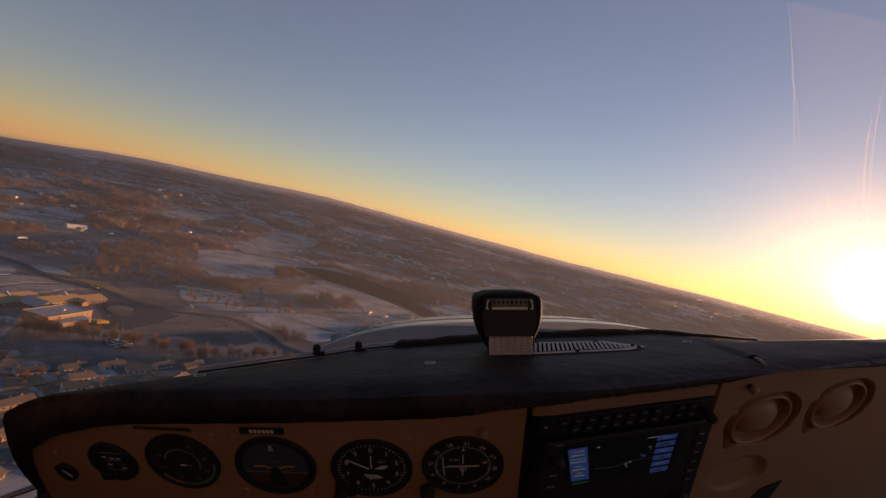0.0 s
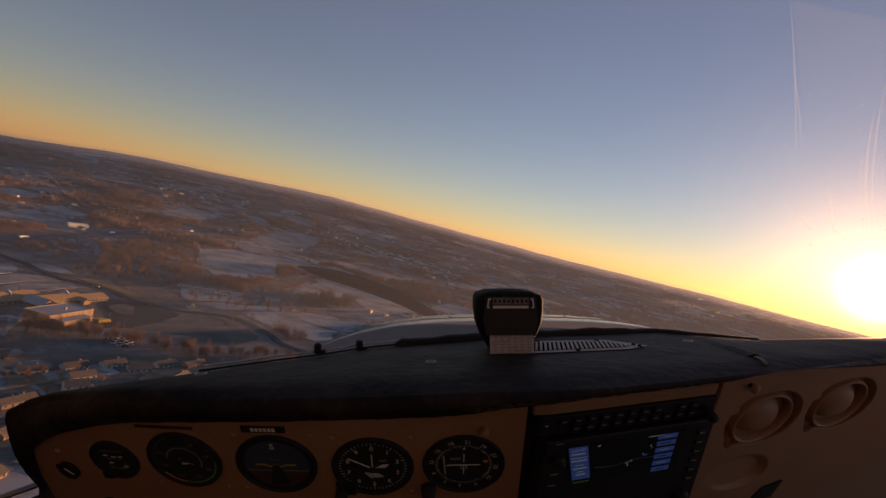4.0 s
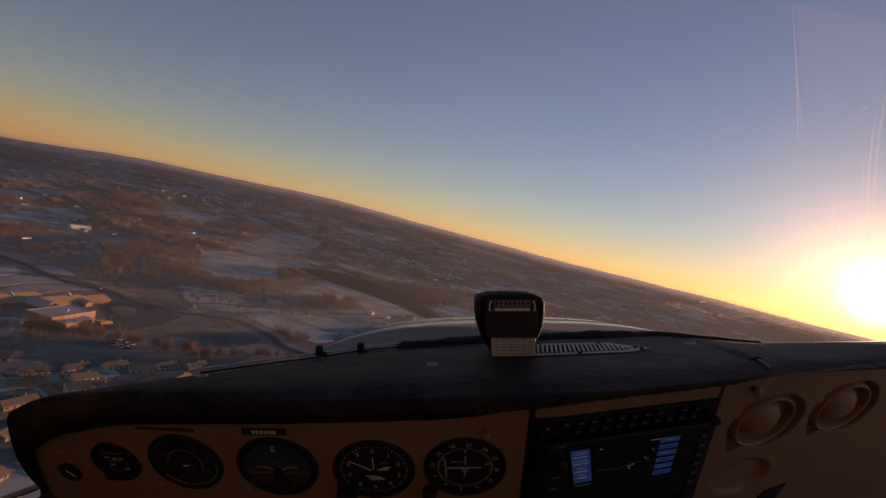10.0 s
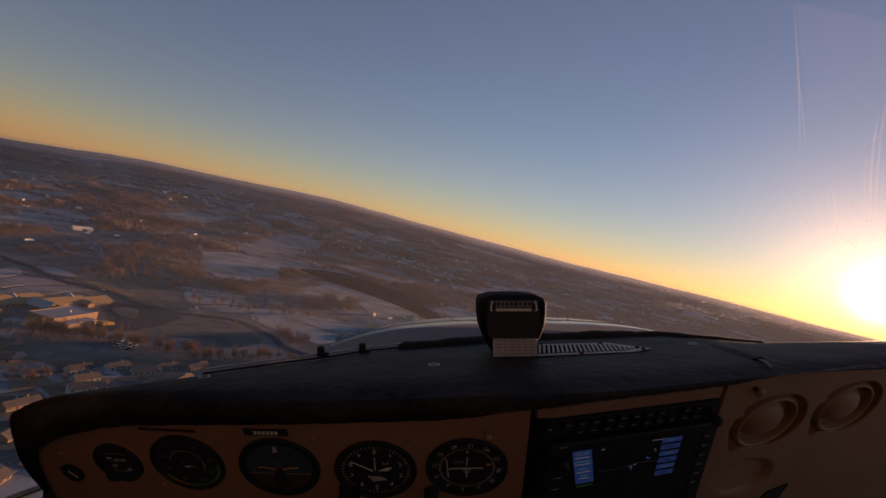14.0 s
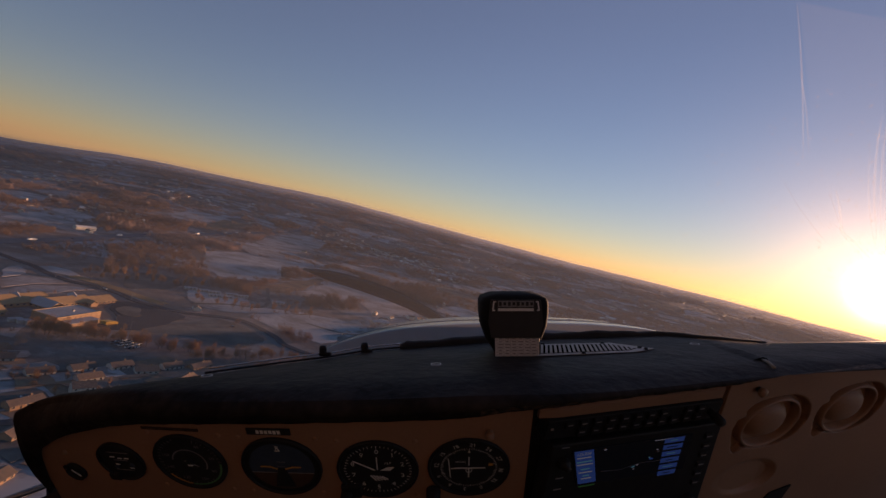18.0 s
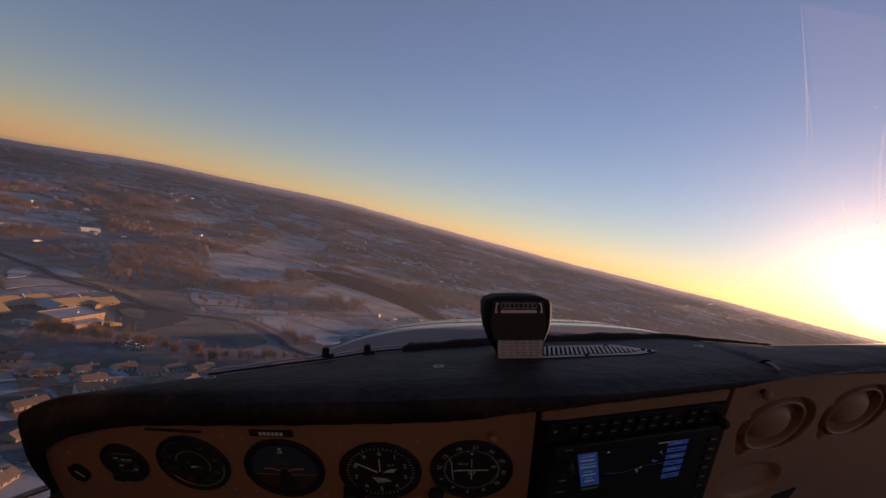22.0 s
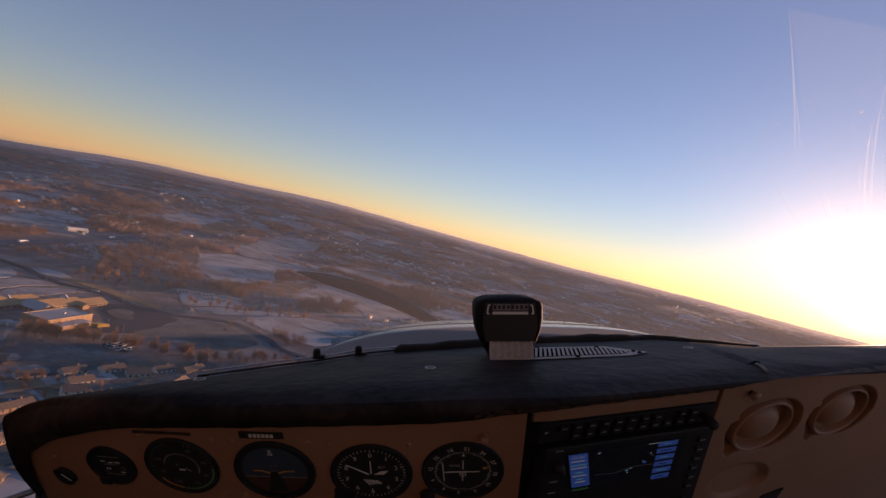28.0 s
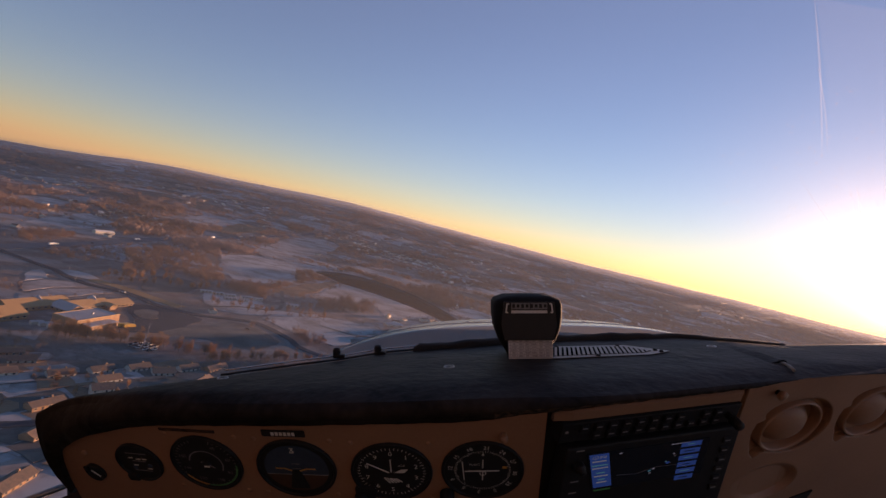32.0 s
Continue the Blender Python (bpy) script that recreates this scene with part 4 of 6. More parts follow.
nose = thing("engine_cowling", AIR, "faded white painted engine cowling ahead of the windscreen", "cowling")
part("skin", loft([cowl_section(y) for y in np.linspace(0.9, 1.85, 20)], True, True), M_COWL, nose, smooth=True)
for y in (1.02,):
    part("panel_joint", tube([(x, yy, z + 0.0005) for x, yy, z in cowl_section(y)[3:38]], 0.0012, 4), M_GREY, nose)
for i in range(9):
    x, y, z = cowl_section(1.06)[4 + 4 * i]
    part("rivet", lathe([(0.0, 0.0022), (0.003, 0.0015), (0.004, 0.0)], 8, (x, y, z)), M_GREY, nose)
prop = thing("propeller", AIR @ Matrix.Translation((0.24, 2.0, -0.45)), "dark two-bladed propeller at rest ahead of the nose", "propeller")
part("spinner", lathe([(0.15, 0.0), (0.145, 0.08), (0.11, 0.19), (0.06, 0.27), (0.0, 0.30)], 32), M_COWL, prop, smooth=True, m=Matrix.Rotation(radians(-90), 4, "X"))
for flip in (0, 180):
    secs = []
    for i in range(21):
        k = i / 20
        r = 0.1 + 0.80 * k
        c = 0.022 + 0.014 * math.sin(math.pi * min(1, k * 1.05)) - 0.020 * max(0, (k - 0.82) / 0.18) ** 2
        sweep = -0.05 * math.sin(math.pi * k ** 0.9)
        tw = radians(58 - 38 * k)
        secs.append([(r, c * u * math.sin(tw) + th * math.cos(tw), sweep + c * u * math.cos(tw) - th * math.sin(tw)) for u, th in ((-1, 0), (-0.4, 0.009), (0.4, 0.009), (1, 0), (0.4, -0.006), (-0.4, -0.006))])
    part("blade", loft(secs, True, True), M_PROP, prop, smooth=True, m=Matrix.Rotation(radians(-155.7 + flip), 4, "Y"))

# ---- the land ----
LEVEL = Matrix()

def ease(t):
    t = min(1.0, max(0.0, t))
    return t * t * (3 - 2 * t)


def rim_height(az):
    """The height of the far hills by bearing, in degrees right of ahead."""
    return 148 + 58 * math.exp(-((az + 12) / 16) ** 2) - 105 * ease((-az - 28) / 22) - 25 * ease((az - 22) / 26) + 9 * noise.noise(Vector((az * 0.11, 3.1, 0))) + 4 * noise.noise(Vector((az * 0.5, 7.1, 0)))


def land_z(x, y):
    r = math.hypot(x, y)
    if r < 1500:
        return 0.0
    az = math.degrees(math.atan2(x, y)) - HEADING
    k = min(1.0, (r - 1500) / 3250)
    roll = 26 * noise.noise(Vector((x / 900, y / 900, 0.4))) + 9 * noise.noise(Vector((x / 300, y / 300, 1.4)))
    base = rim_height(az if -100 < az < 100 else 100) * k ** 1.25
    return base + roll * min(1, (r - 1500) / 900) * (1 - k * 0.75)


def ground_material():
    m = bpy.data.materials.new("frosted farmland")
    m.use_nodes = True
    n, l = m.node_tree.nodes, m.node_tree.links
    b = n["Principled BSDF"]
    b.inputs["Roughness"].default_value, b.inputs["Specular IOR Level"].default_value = 0.95, 0.1
    co = n.new("ShaderNodeTexCoord")
    warp = n.new("ShaderNodeTexNoise"); warp.inputs["Scale"].default_value = 0.004
    l.new(co.outputs["Object"], warp.inputs["Vector"])
    off = n.new("ShaderNodeVectorMath"); off.operation = "MULTIPLY_ADD"
    off.inputs[1].default_value = (160, 160, 0)
    l.new(warp.outputs["Color"], off.inputs[0]); l.new(co.outputs["Object"], off.inputs[2])
    cell = n.new("ShaderNodeTexVoronoi"); cell.inputs["Scale"].default_value = 0.0062
    l.new(off.outputs[0], cell.inputs["Vector"])
    pick = n.new("ShaderNodeSeparateColor")
    l.new(cell.outputs["Color"], pick.inputs[0])
    ramp = n.new("ShaderNodeValToRGB")
    e = ramp.color_ramp.elements
    e[0].position, e[0].color = 0.0, (0.19, 0.147, 0.12, 1)
    e[1].position, e[1].color = 1.0, (0.43, 0.40, 0.39, 1)
    for pos, col in ((0.35, (0.235, 0.188, 0.158, 1)), (0.58, (0.265, 0.23, 0.208, 1)), (0.72, (0.325, 0.283, 0.258, 1)), (0.86, (0.38, 0.345, 0.328, 1))):
        x = e.new(pos); x.color = col
    l.new(pick.outputs[0], ramp.inputs[0])
    n1 = n.new("ShaderNodeTexNoise"); n1.inputs["Scale"].default_value, n1.inputs["Detail"].default_value = 0.018, 8
    n2 = n.new("ShaderNodeTexNoise"); n2.inputs["Scale"].default_value, n2.inputs["Detail"].default_value = 0.12, 6
    l.new(co.outputs["Object"], n1.inputs["Vector"]); l.new(co.outputs["Object"], n2.inputs["Vector"])
    wood = n.new("ShaderNodeMapRange"); wood.inputs["From Min"].default_value, wood.inputs["From Max"].default_value = 0.48, 0.58
    l.new(n1.outputs[0], wood.inputs["Value"])
    mix = n.new("ShaderNodeMix"); mix.data_type = "RGBA"
    mix.inputs["B"].default_value = (0.215, 0.156, 0.126, 1)
    l.new(wood.outputs[0], mix.inputs["Factor"]); l.new(ramp.outputs[0], mix.inputs["A"])
    n4 = n.new("ShaderNodeTexNoise"); n4.inputs["Scale"].default_value, n4.inputs["Detail"].default_value, n4.inputs["Roughness"].default_value = 0.035, 9, 0.68
    l.new(co.outputs["Object"], n4.inputs["Vector"])
    rime = n.new("ShaderNodeMapRange"); rime.inputs["From Min"].default_value, rime.inputs["From Max"].default_value = 0.50, 0.64; rime.inputs["To Max"].default_value = 0.4
    l.new(n4.outputs[0], rime.inputs["Value"])
    frost = n.new("ShaderNodeMix"); frost.data_type = "RGBA"
    frost.inputs["B"].default_value = (0.39, 0.355, 0.345, 1)
    l.new(rime.outputs[0], frost.inputs["Factor"]); l.new(mix.outputs["Result"], frost.inputs["A"])
    n3 = n.new("ShaderNodeTexNoise"); n3.inputs["Scale"].default_value, n3.inputs["Detail"].default_value = 0.6, 4
    l.new(co.outputs["Object"], n3.inputs["Vector"])
    fine = n.new("ShaderNodeMath"); fine.operation = "MULTIPLY_ADD"; fine.inputs[1].default_value = 0.5
    l.new(n3.outputs[0], fine.inputs[0]); l.new(n2.outputs[0], fine.inputs[2])
    mot = n.new("ShaderNodeMapRange"); mot.inputs["From Min"].default_value, mot.inputs["From Max"].default_value = 0.4, 1.1; mot.inputs["To Min"].default_value, mot.inputs["To Max"].default_value = 0.75, 1.30
    l.new(fine.outputs[0], mot.inputs["Value"])
    mul = n.new("ShaderNodeVectorMath"); mul.operation = "SCALE"
    l.new(frost.outputs["Result"], mul.inputs[0]); l.new(mot.outputs[0], mul.inputs["Scale"])
    l.new(mul.outputs[0], b.inputs["Base Color"])
    return m


rings = [0, 60, 150] + [150 + 60 * i for i in range(1, 24)] + list(np.linspace(1620, 4900, 66))
NA = 300
gv, gf = [(0, 0, 0)], []
for r in rings[1:]:
    for i in range(NA):
        a = 2 * math.pi * i / NA
        x, y = r * math.sin(a), r * math.cos(a)
        gv.append((x, y, land_z(x, y)))
for i in range(NA):
    gf.append((0, 1 + (i + 1) % NA, 1 + i))
for k in range(len(rings) - 2):
    for i in range(NA):
        j = (i + 1) % NA
        gf.append((1 + k * NA + i, 1 + k * NA + j, 1 + (k + 1) * NA + j, 1 + (k + 1) * NA + i))
ground = new("ground", mesh_of("ground", gv, gf, ground_material(), True))
tagged(ground, "frosted winter farmland rolling to the horizon", "ground", kind="structure")

# a see-through bluish sheet before the farthest hills that imitates distance haze
m_haze_sheet = bpy.data.materials.new("translucent haze stand-in")
m_haze_sheet.use_nodes = True
hn, hl = m_haze_sheet.node_tree.nodes, m_haze_sheet.node_tree.links
hn.remove(hn["Principled BSDF"])
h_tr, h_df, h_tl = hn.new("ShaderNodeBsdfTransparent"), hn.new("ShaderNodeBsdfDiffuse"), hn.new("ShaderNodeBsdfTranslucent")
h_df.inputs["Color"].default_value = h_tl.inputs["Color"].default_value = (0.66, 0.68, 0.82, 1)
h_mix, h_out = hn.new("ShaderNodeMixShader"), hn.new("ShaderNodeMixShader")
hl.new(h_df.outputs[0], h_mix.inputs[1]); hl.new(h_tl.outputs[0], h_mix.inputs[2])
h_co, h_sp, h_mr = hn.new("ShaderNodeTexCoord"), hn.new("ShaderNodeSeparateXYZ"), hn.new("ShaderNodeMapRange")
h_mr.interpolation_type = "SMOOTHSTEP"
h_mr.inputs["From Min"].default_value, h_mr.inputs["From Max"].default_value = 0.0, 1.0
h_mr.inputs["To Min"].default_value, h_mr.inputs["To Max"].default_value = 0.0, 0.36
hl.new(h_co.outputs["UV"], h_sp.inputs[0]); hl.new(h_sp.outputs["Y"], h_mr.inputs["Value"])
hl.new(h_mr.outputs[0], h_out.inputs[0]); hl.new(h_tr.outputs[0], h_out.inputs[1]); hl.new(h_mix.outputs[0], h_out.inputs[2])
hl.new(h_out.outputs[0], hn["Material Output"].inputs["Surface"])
HAZE_SHEET_R = 3500
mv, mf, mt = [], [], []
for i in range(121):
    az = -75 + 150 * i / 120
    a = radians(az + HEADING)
    sight = EYE_HEIGHT + (rim_height(az) - EYE_HEIGHT) * HAZE_SHEET_R / 4800
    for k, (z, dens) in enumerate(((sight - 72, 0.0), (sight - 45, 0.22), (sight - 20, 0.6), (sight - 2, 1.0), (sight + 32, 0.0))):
        mv.append((24 + HAZE_SHEET_R * math.sin(a), 72 + HAZE_SHEET_R * math.cos(a), z))
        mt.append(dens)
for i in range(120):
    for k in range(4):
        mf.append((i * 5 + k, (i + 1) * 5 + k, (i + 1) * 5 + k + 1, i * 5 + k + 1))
haze_sheet_mesh = mesh_of("mist", mv, mf, m_haze_sheet, True)
uv = haze_sheet_mesh.uv_layers.new(name="density")
for lp in haze_sheet_mesh.loops:
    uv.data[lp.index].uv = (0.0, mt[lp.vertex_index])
tagged(new("mist", haze_sheet_mesh), "translucent pale sheet standing in for haze before the far hills", "mist", kind="structure")

M_FROST = material("frost-covered meadow", (0.47, 0.43, 0.41), 0.95, (0.25, 0.215, 0.19), 0.022, 0.16, spec=0.1, detail=10, lo=0.54, hi=0.82)
M_FROST_PINK = material("thinly frosted stubble", (0.45, 0.385, 0.35), 0.95, (0.26, 0.205, 0.175), 0.02, 0.14, spec=0.1, detail=8, lo=0.55, hi=0.82)
M_GRASS = material("dull winter grass", (0.205, 0.172, 0.142), 0.95, (0.13, 0.110, 0.092), 0.03, 0.2, spec=0.1, detail=8, lo=0.6, hi=0.86)
M_OCHRE = material("ochre stubble", (0.33, 0.21, 0.13), 0.95, (0.22, 0.145, 0.095), 0.03, 0.2, spec=0.1, detail=8, lo=0.6, hi=0.86)
M_ASPHALT = material("worn asphalt", (0.062, 0.062, 0.07), 0.9, (0.042, 0.043, 0.048), 0.05, 2.0, spec=0.2)
M_HIGHWAY = material("grey concrete highway", (0.17, 0.17, 0.18), 0.9, (0.12, 0.12, 0.125), 0.03, 1.0, spec=0.2)
# ochre strengthened so that the bank looks sunlit
M_VERGE_SUNLIT = material("dry verge tinted as sunlit", (0.44, 0.26, 0.13), 0.95, (0.29, 0.18, 0.09), 0.05, 0.6, spec=0.1)


def smooth_outline(pts, steps=5):
    out = []
    n = len(pts)
    for i in range(n):
        p0, p1, p2, p3 = (Vector(pts[(i + k) % n]) for k in (-1, 0, 1, 2))
        for s in range(steps):
            t = s / steps
            out.append(0.2 * (0.5 * ((2 * p1) + (p2 - p0) * t + (2 * p0 - 5 * p1 + 4 * p2 - p3) * t * t + (3 * p1 - p0 - 3 * p2 + p3) * t ** 3)) + 0.8 * p1.lerp(p2, t))
    return out


FIELDS = []

def field(pts, mat, label, z=0.25):
    FIELDS.append(pts)
    out = smooth_outline(pts, 9)
    out = [p + Vector((9 * noise.noise(Vector((p.x / 55, p.y / 55, 5))), 9 * noise.noise(Vector((p.x / 55, p.y / 55, 11))))) + Vector((3.5 * noise.noise(Vector((p.x / 14, p.y / 14, 2))), 3.5 * noise.noise(Vector((p.x / 14, p.y / 14, 8))))) for p in out]
    bm = bmesh.new()
    top = [bm.verts.new((p.x, p.y, land_z(p.x, p.y) + z)) for p in out]
    low = [bm.verts.new((p.x, p.y, land_z(p.x, p.y) - 2)) for p in out]
    bm.faces.new(top)
    for i in range(len(out)):
        j = (i + 1) % len(out)
        bm.faces.new((low[i], low[j], top[j], top[i]))
    bmesh.ops.triangulate(bm, faces=[f for f in bm.faces if len(f.verts) > 4])
    return single("field", bm, mat, LEVEL, label, "field", "structure")


field([(-567, 986), (-564, 1092), (-519, 1136), (-478, 1167), (-410, 1176), (-392, 1154), (-413, 1061), (-409, 1000), (-358, 896), (-360, 843), (-380, 808), (-410, 792), (-443, 814), (-483, 861)], M_FROST, "pale frost-covered meadow edged by hedges")
field([(-296, 861), (-301, 962), (-322, 1070), (-300, 1071), (-274, 1068), (-235, 1015), (-203, 1081), (-163, 1072), (-110, 1016), (-88, 968), (-103, 893), (-131, 842), (-162, 817), (-201, 880), (-237, 866), (-268, 844), (-292, 800)], M_FROST_PINK, "thinly frosted stubble field on a rise")
field([(-336, 774), (-342, 863), (-338, 1000), (-326, 1062), (-308, 963), (-302, 866), (-300, 792)], M_OCHRE, "ochre strip of stubble beside a frosted field")
field([(-366, 656), (-344, 692), (-305, 697), (-282, 661), (-261, 676), (-218, 716), (-262, 625), (-280, 606), (-306, 601), (-332, 612)], M_FROST, "frosted paddock with sheds beside a track")
field([(-670, 1366), (-736, 1560), (-760, 1800), (-700, 1860), (-606, 1750), (-553, 1511), (-544, 1337), (-596, 1308)], M_FROST_PINK, "pinkish frosted field beyond a hedge")
field([(-828, 795), (-874, 873), (-921, 973), (-862, 931), (-808, 929), (-776, 809), (-747, 729)], M_FROST, "frosted field beyond the highway")
field([(-465, 499), (-470, 527), (-453, 547), (-432, 549), (-438, 511), (-441, 480)], M_FROST_PINK, "frosted field beside the school road")
field([(-446, 634), (-455, 678), (-440, 703), (-414, 704), (-383, 668), (-375, 630), (-388, 599), (-405, 597)], M_GRASS, "dull grass field with thin frost")
field([(-285, 471), (-290, 500), (-272, 540), (-262, 570), (-232, 570), (-196, 542), (-199, 505), (-245, 486)], M_GRASS, "dull winter sports field near the school")
field([(-318, 352), (-302, 367), (-296, 374), (-285, 364), (-268, 343), (-245, 300), (-225, 280), (-250, 265)], M_FROST_PINK, "frosted lawns beside a lane")
field([(-258, 616), (-241, 669), (-210, 706), (-166, 721), (-137, 719), (-145, 662), (-143, 616), (-155, 585), (-184, 588), (-222, 600)], M_FROST, "frosted meadow below the barns")
field([(-190, 340), (-150, 405), (-100, 470), (-80, 440), (-150, 330)], M_FROST_PINK, "frosted front gardens along a street")
field([(-431, 471), (-433, 506), (-421, 542), (-402, 550), (-404, 504), (-412, 454)], M_FROST_PINK, "strip of frosted field behind the school")
field([(-506, 580), (-506, 595), (-477, 600), (-454, 592), (-456, 578), (-479, 574)], M_FROST, "rough frosted corner beside the school road")
field([(-955, 1011), (-981, 1085), (-871, 1042), (-818, 952), (-825, 921), (-892, 946)], M_FROST, "frosted pasture beside a wood")
field([(-877, 1435), (-968, 1681), (-907, 1726), (-848, 1680), (-811, 1435), (-819, 1351)], M_OCHRE, "reddish stubble field beyond the highway")
field([(-490, 553), (-515, 560), (-517, 548), (-500, 528), (-474, 508), (-478, 538)], M_FROST, "frosted pasture at a bend of the school road")
field([(-1018, 1456), (-1084, 1640), (-1030, 1740), (-950, 1700), (-916, 1477), (-937, 1376)], M_FROST, "frosted field among far woods")
field([(-1157, 1016), (-1201, 1147), (-1110, 1194), (-1057, 1057)], M_FROST, "narrow frosted field on the far side of the highway")
NEAR_FIELDS = len(FIELDS)
rng = random.Random(21)
for i in range(190):
    az, r = rng.uniform(-58, 44), 900 + 2600 * rng.random() ** 1.2
    cx, cy = r * math.sin(radians(az)), r * math.cos(radians(az))
    if any(math.hypot(cx - p[0][0], cy - p[0][1]) < 190 for p in FIELDS[:NEAR_FIELDS]) or any(math.hypot(cx - p[0][0], cy - p[0][1]) < 120 for p in FIELDS[NEAR_FIELDS:]):
        continue
    s, a = rng.uniform(35, 60 + 0.03 * r), rng.uniform(0, 3.1)
    q = [(cx + s * u * math.cos(a) - s * w * math.sin(a), cy + s * u * math.sin(a) + s * w * math.cos(a)) for u, w in ((-1.3, -0.6), (-0.2, -0.75), (1.2, -0.5), (1.4, 0.5), (0.1, 0.8), (-1.1, 0.6))]
    zs = max(land_z(x, y) for x, y in q)
    out = [Vector(p) for p in smooth_outline(q, 3)]
    bm = bmesh.new()
    mid = bm.verts.new((cx, cy, land_z(cx, cy) + 1.5))
    vs = [bm.verts.new((p.x, p.y, land_z(p.x, p.y) + 1.0)) for p in out]
    for k in range(len(vs)):
        bm.faces.new((mid, vs[k], vs[(k + 1) % len(vs)]))
    FIELDS.append(q)
    single("field", bm, rng.choice((M_FROST, M_FROST_PINK, M_GRASS, M_GRASS)), LEVEL, "distant frosted field among woods", "field", "structure")

ROADS = []

def road(name, pts, width, mat, label, z=0.4, dashes=False):
    line = []
    for i in range(len(pts) - 1):
        p0, p1, p2, p3 = (Vector(pts[min(max(i + k, 0), len(pts) - 1)]) for k in (-1, 0, 1, 2))
        for s in range(8):
            t = s / 8
            line.append(0.5 * ((2 * p1) + (p2 - p0) * t + (2 * p0 - 5 * p1 + 4 * p2 - p3) * t * t + (3 * p1 - p0 - 3 * p2 + p3) * t ** 3))
    line.append(Vector(pts[-1]))
    ROADS.append((line, width))
    rows = []
    for i, p in enumerate(line):
        d = (line[min(i + 1, len(line) - 1)] - line[max(i - 1, 0)]).normalized()
        nrm = Vector((-d.y, d.x)) * width / 2
        zz = land_z(p.x, p.y) + z
        rows.append([(p.x - nrm.x, p.y - nrm.y, zz - 1), (p.x - nrm.x, p.y - nrm.y, zz), (p.x + nrm.x, p.y + nrm.y, zz), (p.x + nrm.x, p.y + nrm.y, zz - 1)])
    return single(name, loft(rows), mat, LEVEL, label, "road", "structure")


MAIN = [(-720, 640), (-640, 600), (-549, 581), (-506, 574), (-473, 562), (-438, 557), (-415, 563), (-385, 562), (-354, 553), (-327, 554), (-298, 560), (-276, 577), (-255, 588), (-233, 585), (-195, 565), (-165, 544), (-60, 530), (80, 520)]
road("verge", [(-459, 577), (-431, 580), (-400, 578), (-366, 572), (-331, 570)], 14, M_VERGE_SUNLIT, "dry bank tinted sunlit ochre beside the school road", 0.3)
road("road", MAIN, 8, M_ASPHALT, "asphalt school road curving past fields", 0.5)
road("road", [(-600, 330), (-622, 500), (-633, 637), (-659, 793), (-691, 905), (-714, 1031), (-738, 1188), (-762, 1364), (-772, 1485), (-780, 1647), (-800, 1900), (-840, 2300)], 26, M_HIGHWAY, "grey divided highway with traffic", 0.6)
road("road", [(-300, 220), (-240, 269), (-216, 286), (-194, 313), (-172, 353), (-146, 409), (-114, 464), (-60, 540)], 7, M_ASPHALT, "narrow asphalt street between houses", 0.5)
road("road", [(-300, 350), (-262, 300), (-240, 269)], 6, M_ASPHALT, "side lane between gardens", 0.45)
field([(-361, 531), (-352, 545), (-325, 550), (-292, 551), (-281, 511), (-286, 469), (-305, 440), (-316, 465), (-322, 490), (-346, 518)], M_ASPHALT, "dark asphalt school drive and car park", 0.35)
field([(-326 + 10 * math.cos(k * 0.4488) + 10 * math.sin(k * 0.4488), 517 + 4 * math.cos(k * 0.4488) - 18 * math.sin(k * 0.4488)) for k in range(14)], M_GRASS, "oval brown lawn inside the school drive", 0.6)
road("road", [(-200, 655), (-150, 655), (-120, 690), (-90, 740), (-30, 850)], 5, M_GRASS, "farm track beside barns", 0.32)
road("road", [(-320, 600), (-300, 640), (-270, 680), (-330, 800)], 5, M_GRASS, "hedged farm track", 0.32)

# ---- buildings ----
M_SIDING = material("pale house siding", (0.58, 0.52, 0.44), 0.8, (0.40, 0.35, 0.29), 0.6, 6, vary=0.5)
# the orange of sunlit walls is put into this brick
M_BRICKW = material("buff brick tinted sunlit orange", (0.38, 0.225, 0.12), 0.85, (0.29, 0.17, 0.095), 0.6, 6, vary=0.3)
M_ROOF = material("brown shingle roof", (0.20, 0.130, 0.088), 0.8, (0.10, 0.076, 0.062), 0.5, 8, vary=0.6)
# this tan carries the low sun's gold in its colour
M_ROOFTAN_SUNLIT = material("tan metal tinted as sunlit", (0.44, 0.27, 0.12), 0.65, (0.36, 0.22, 0.10), 0.2, 2)
M_ROOFWHITE = material("pale frosted flat roof", (0.46, 0.42, 0.41), 0.7, (0.36, 0.33, 0.32), 0.1, 2)
M_PANE = material("dark window pane", (0.03, 0.035, 0.045), 0.1, None, 2, 10)
M_VAN = material("white vehicle paint", (0.72, 0.71, 0.68), 0.4, None, 2, 20)
M_BUS = material("yellow vehicle paint", (0.62, 0.36, 0.05), 0.4, None, 2, 20)
M_TYRE = material("tyre rubber", (0.02, 0.02, 0.02), 0.9)
M_POLE = material("galvanised pole", (0.4, 0.4, 0.4), 0.5, None, 2, 20, metal=0.6)


def gable(l, w, h, rise, over=0.5, at=(0, 0), bm=None):
    """A gabled roof with thickness, its ridge along x."""
    x0, x1 = at[0] - l / 2 - over, at[0] + l / 2 + over
    secs = []
    for x in (x0, x1):
        y = at[1]
        hw = w / 2 + over
        secs.append([(x, y - hw, h - 0.2), (x, y, h + rise), (x, y + hw, h - 0.2), (x, y + hw, h - 0.45), (x, y, h + rise - 0.3), (x, y - hw, h - 0.45)])
    return loft(secs, True, True, bm)


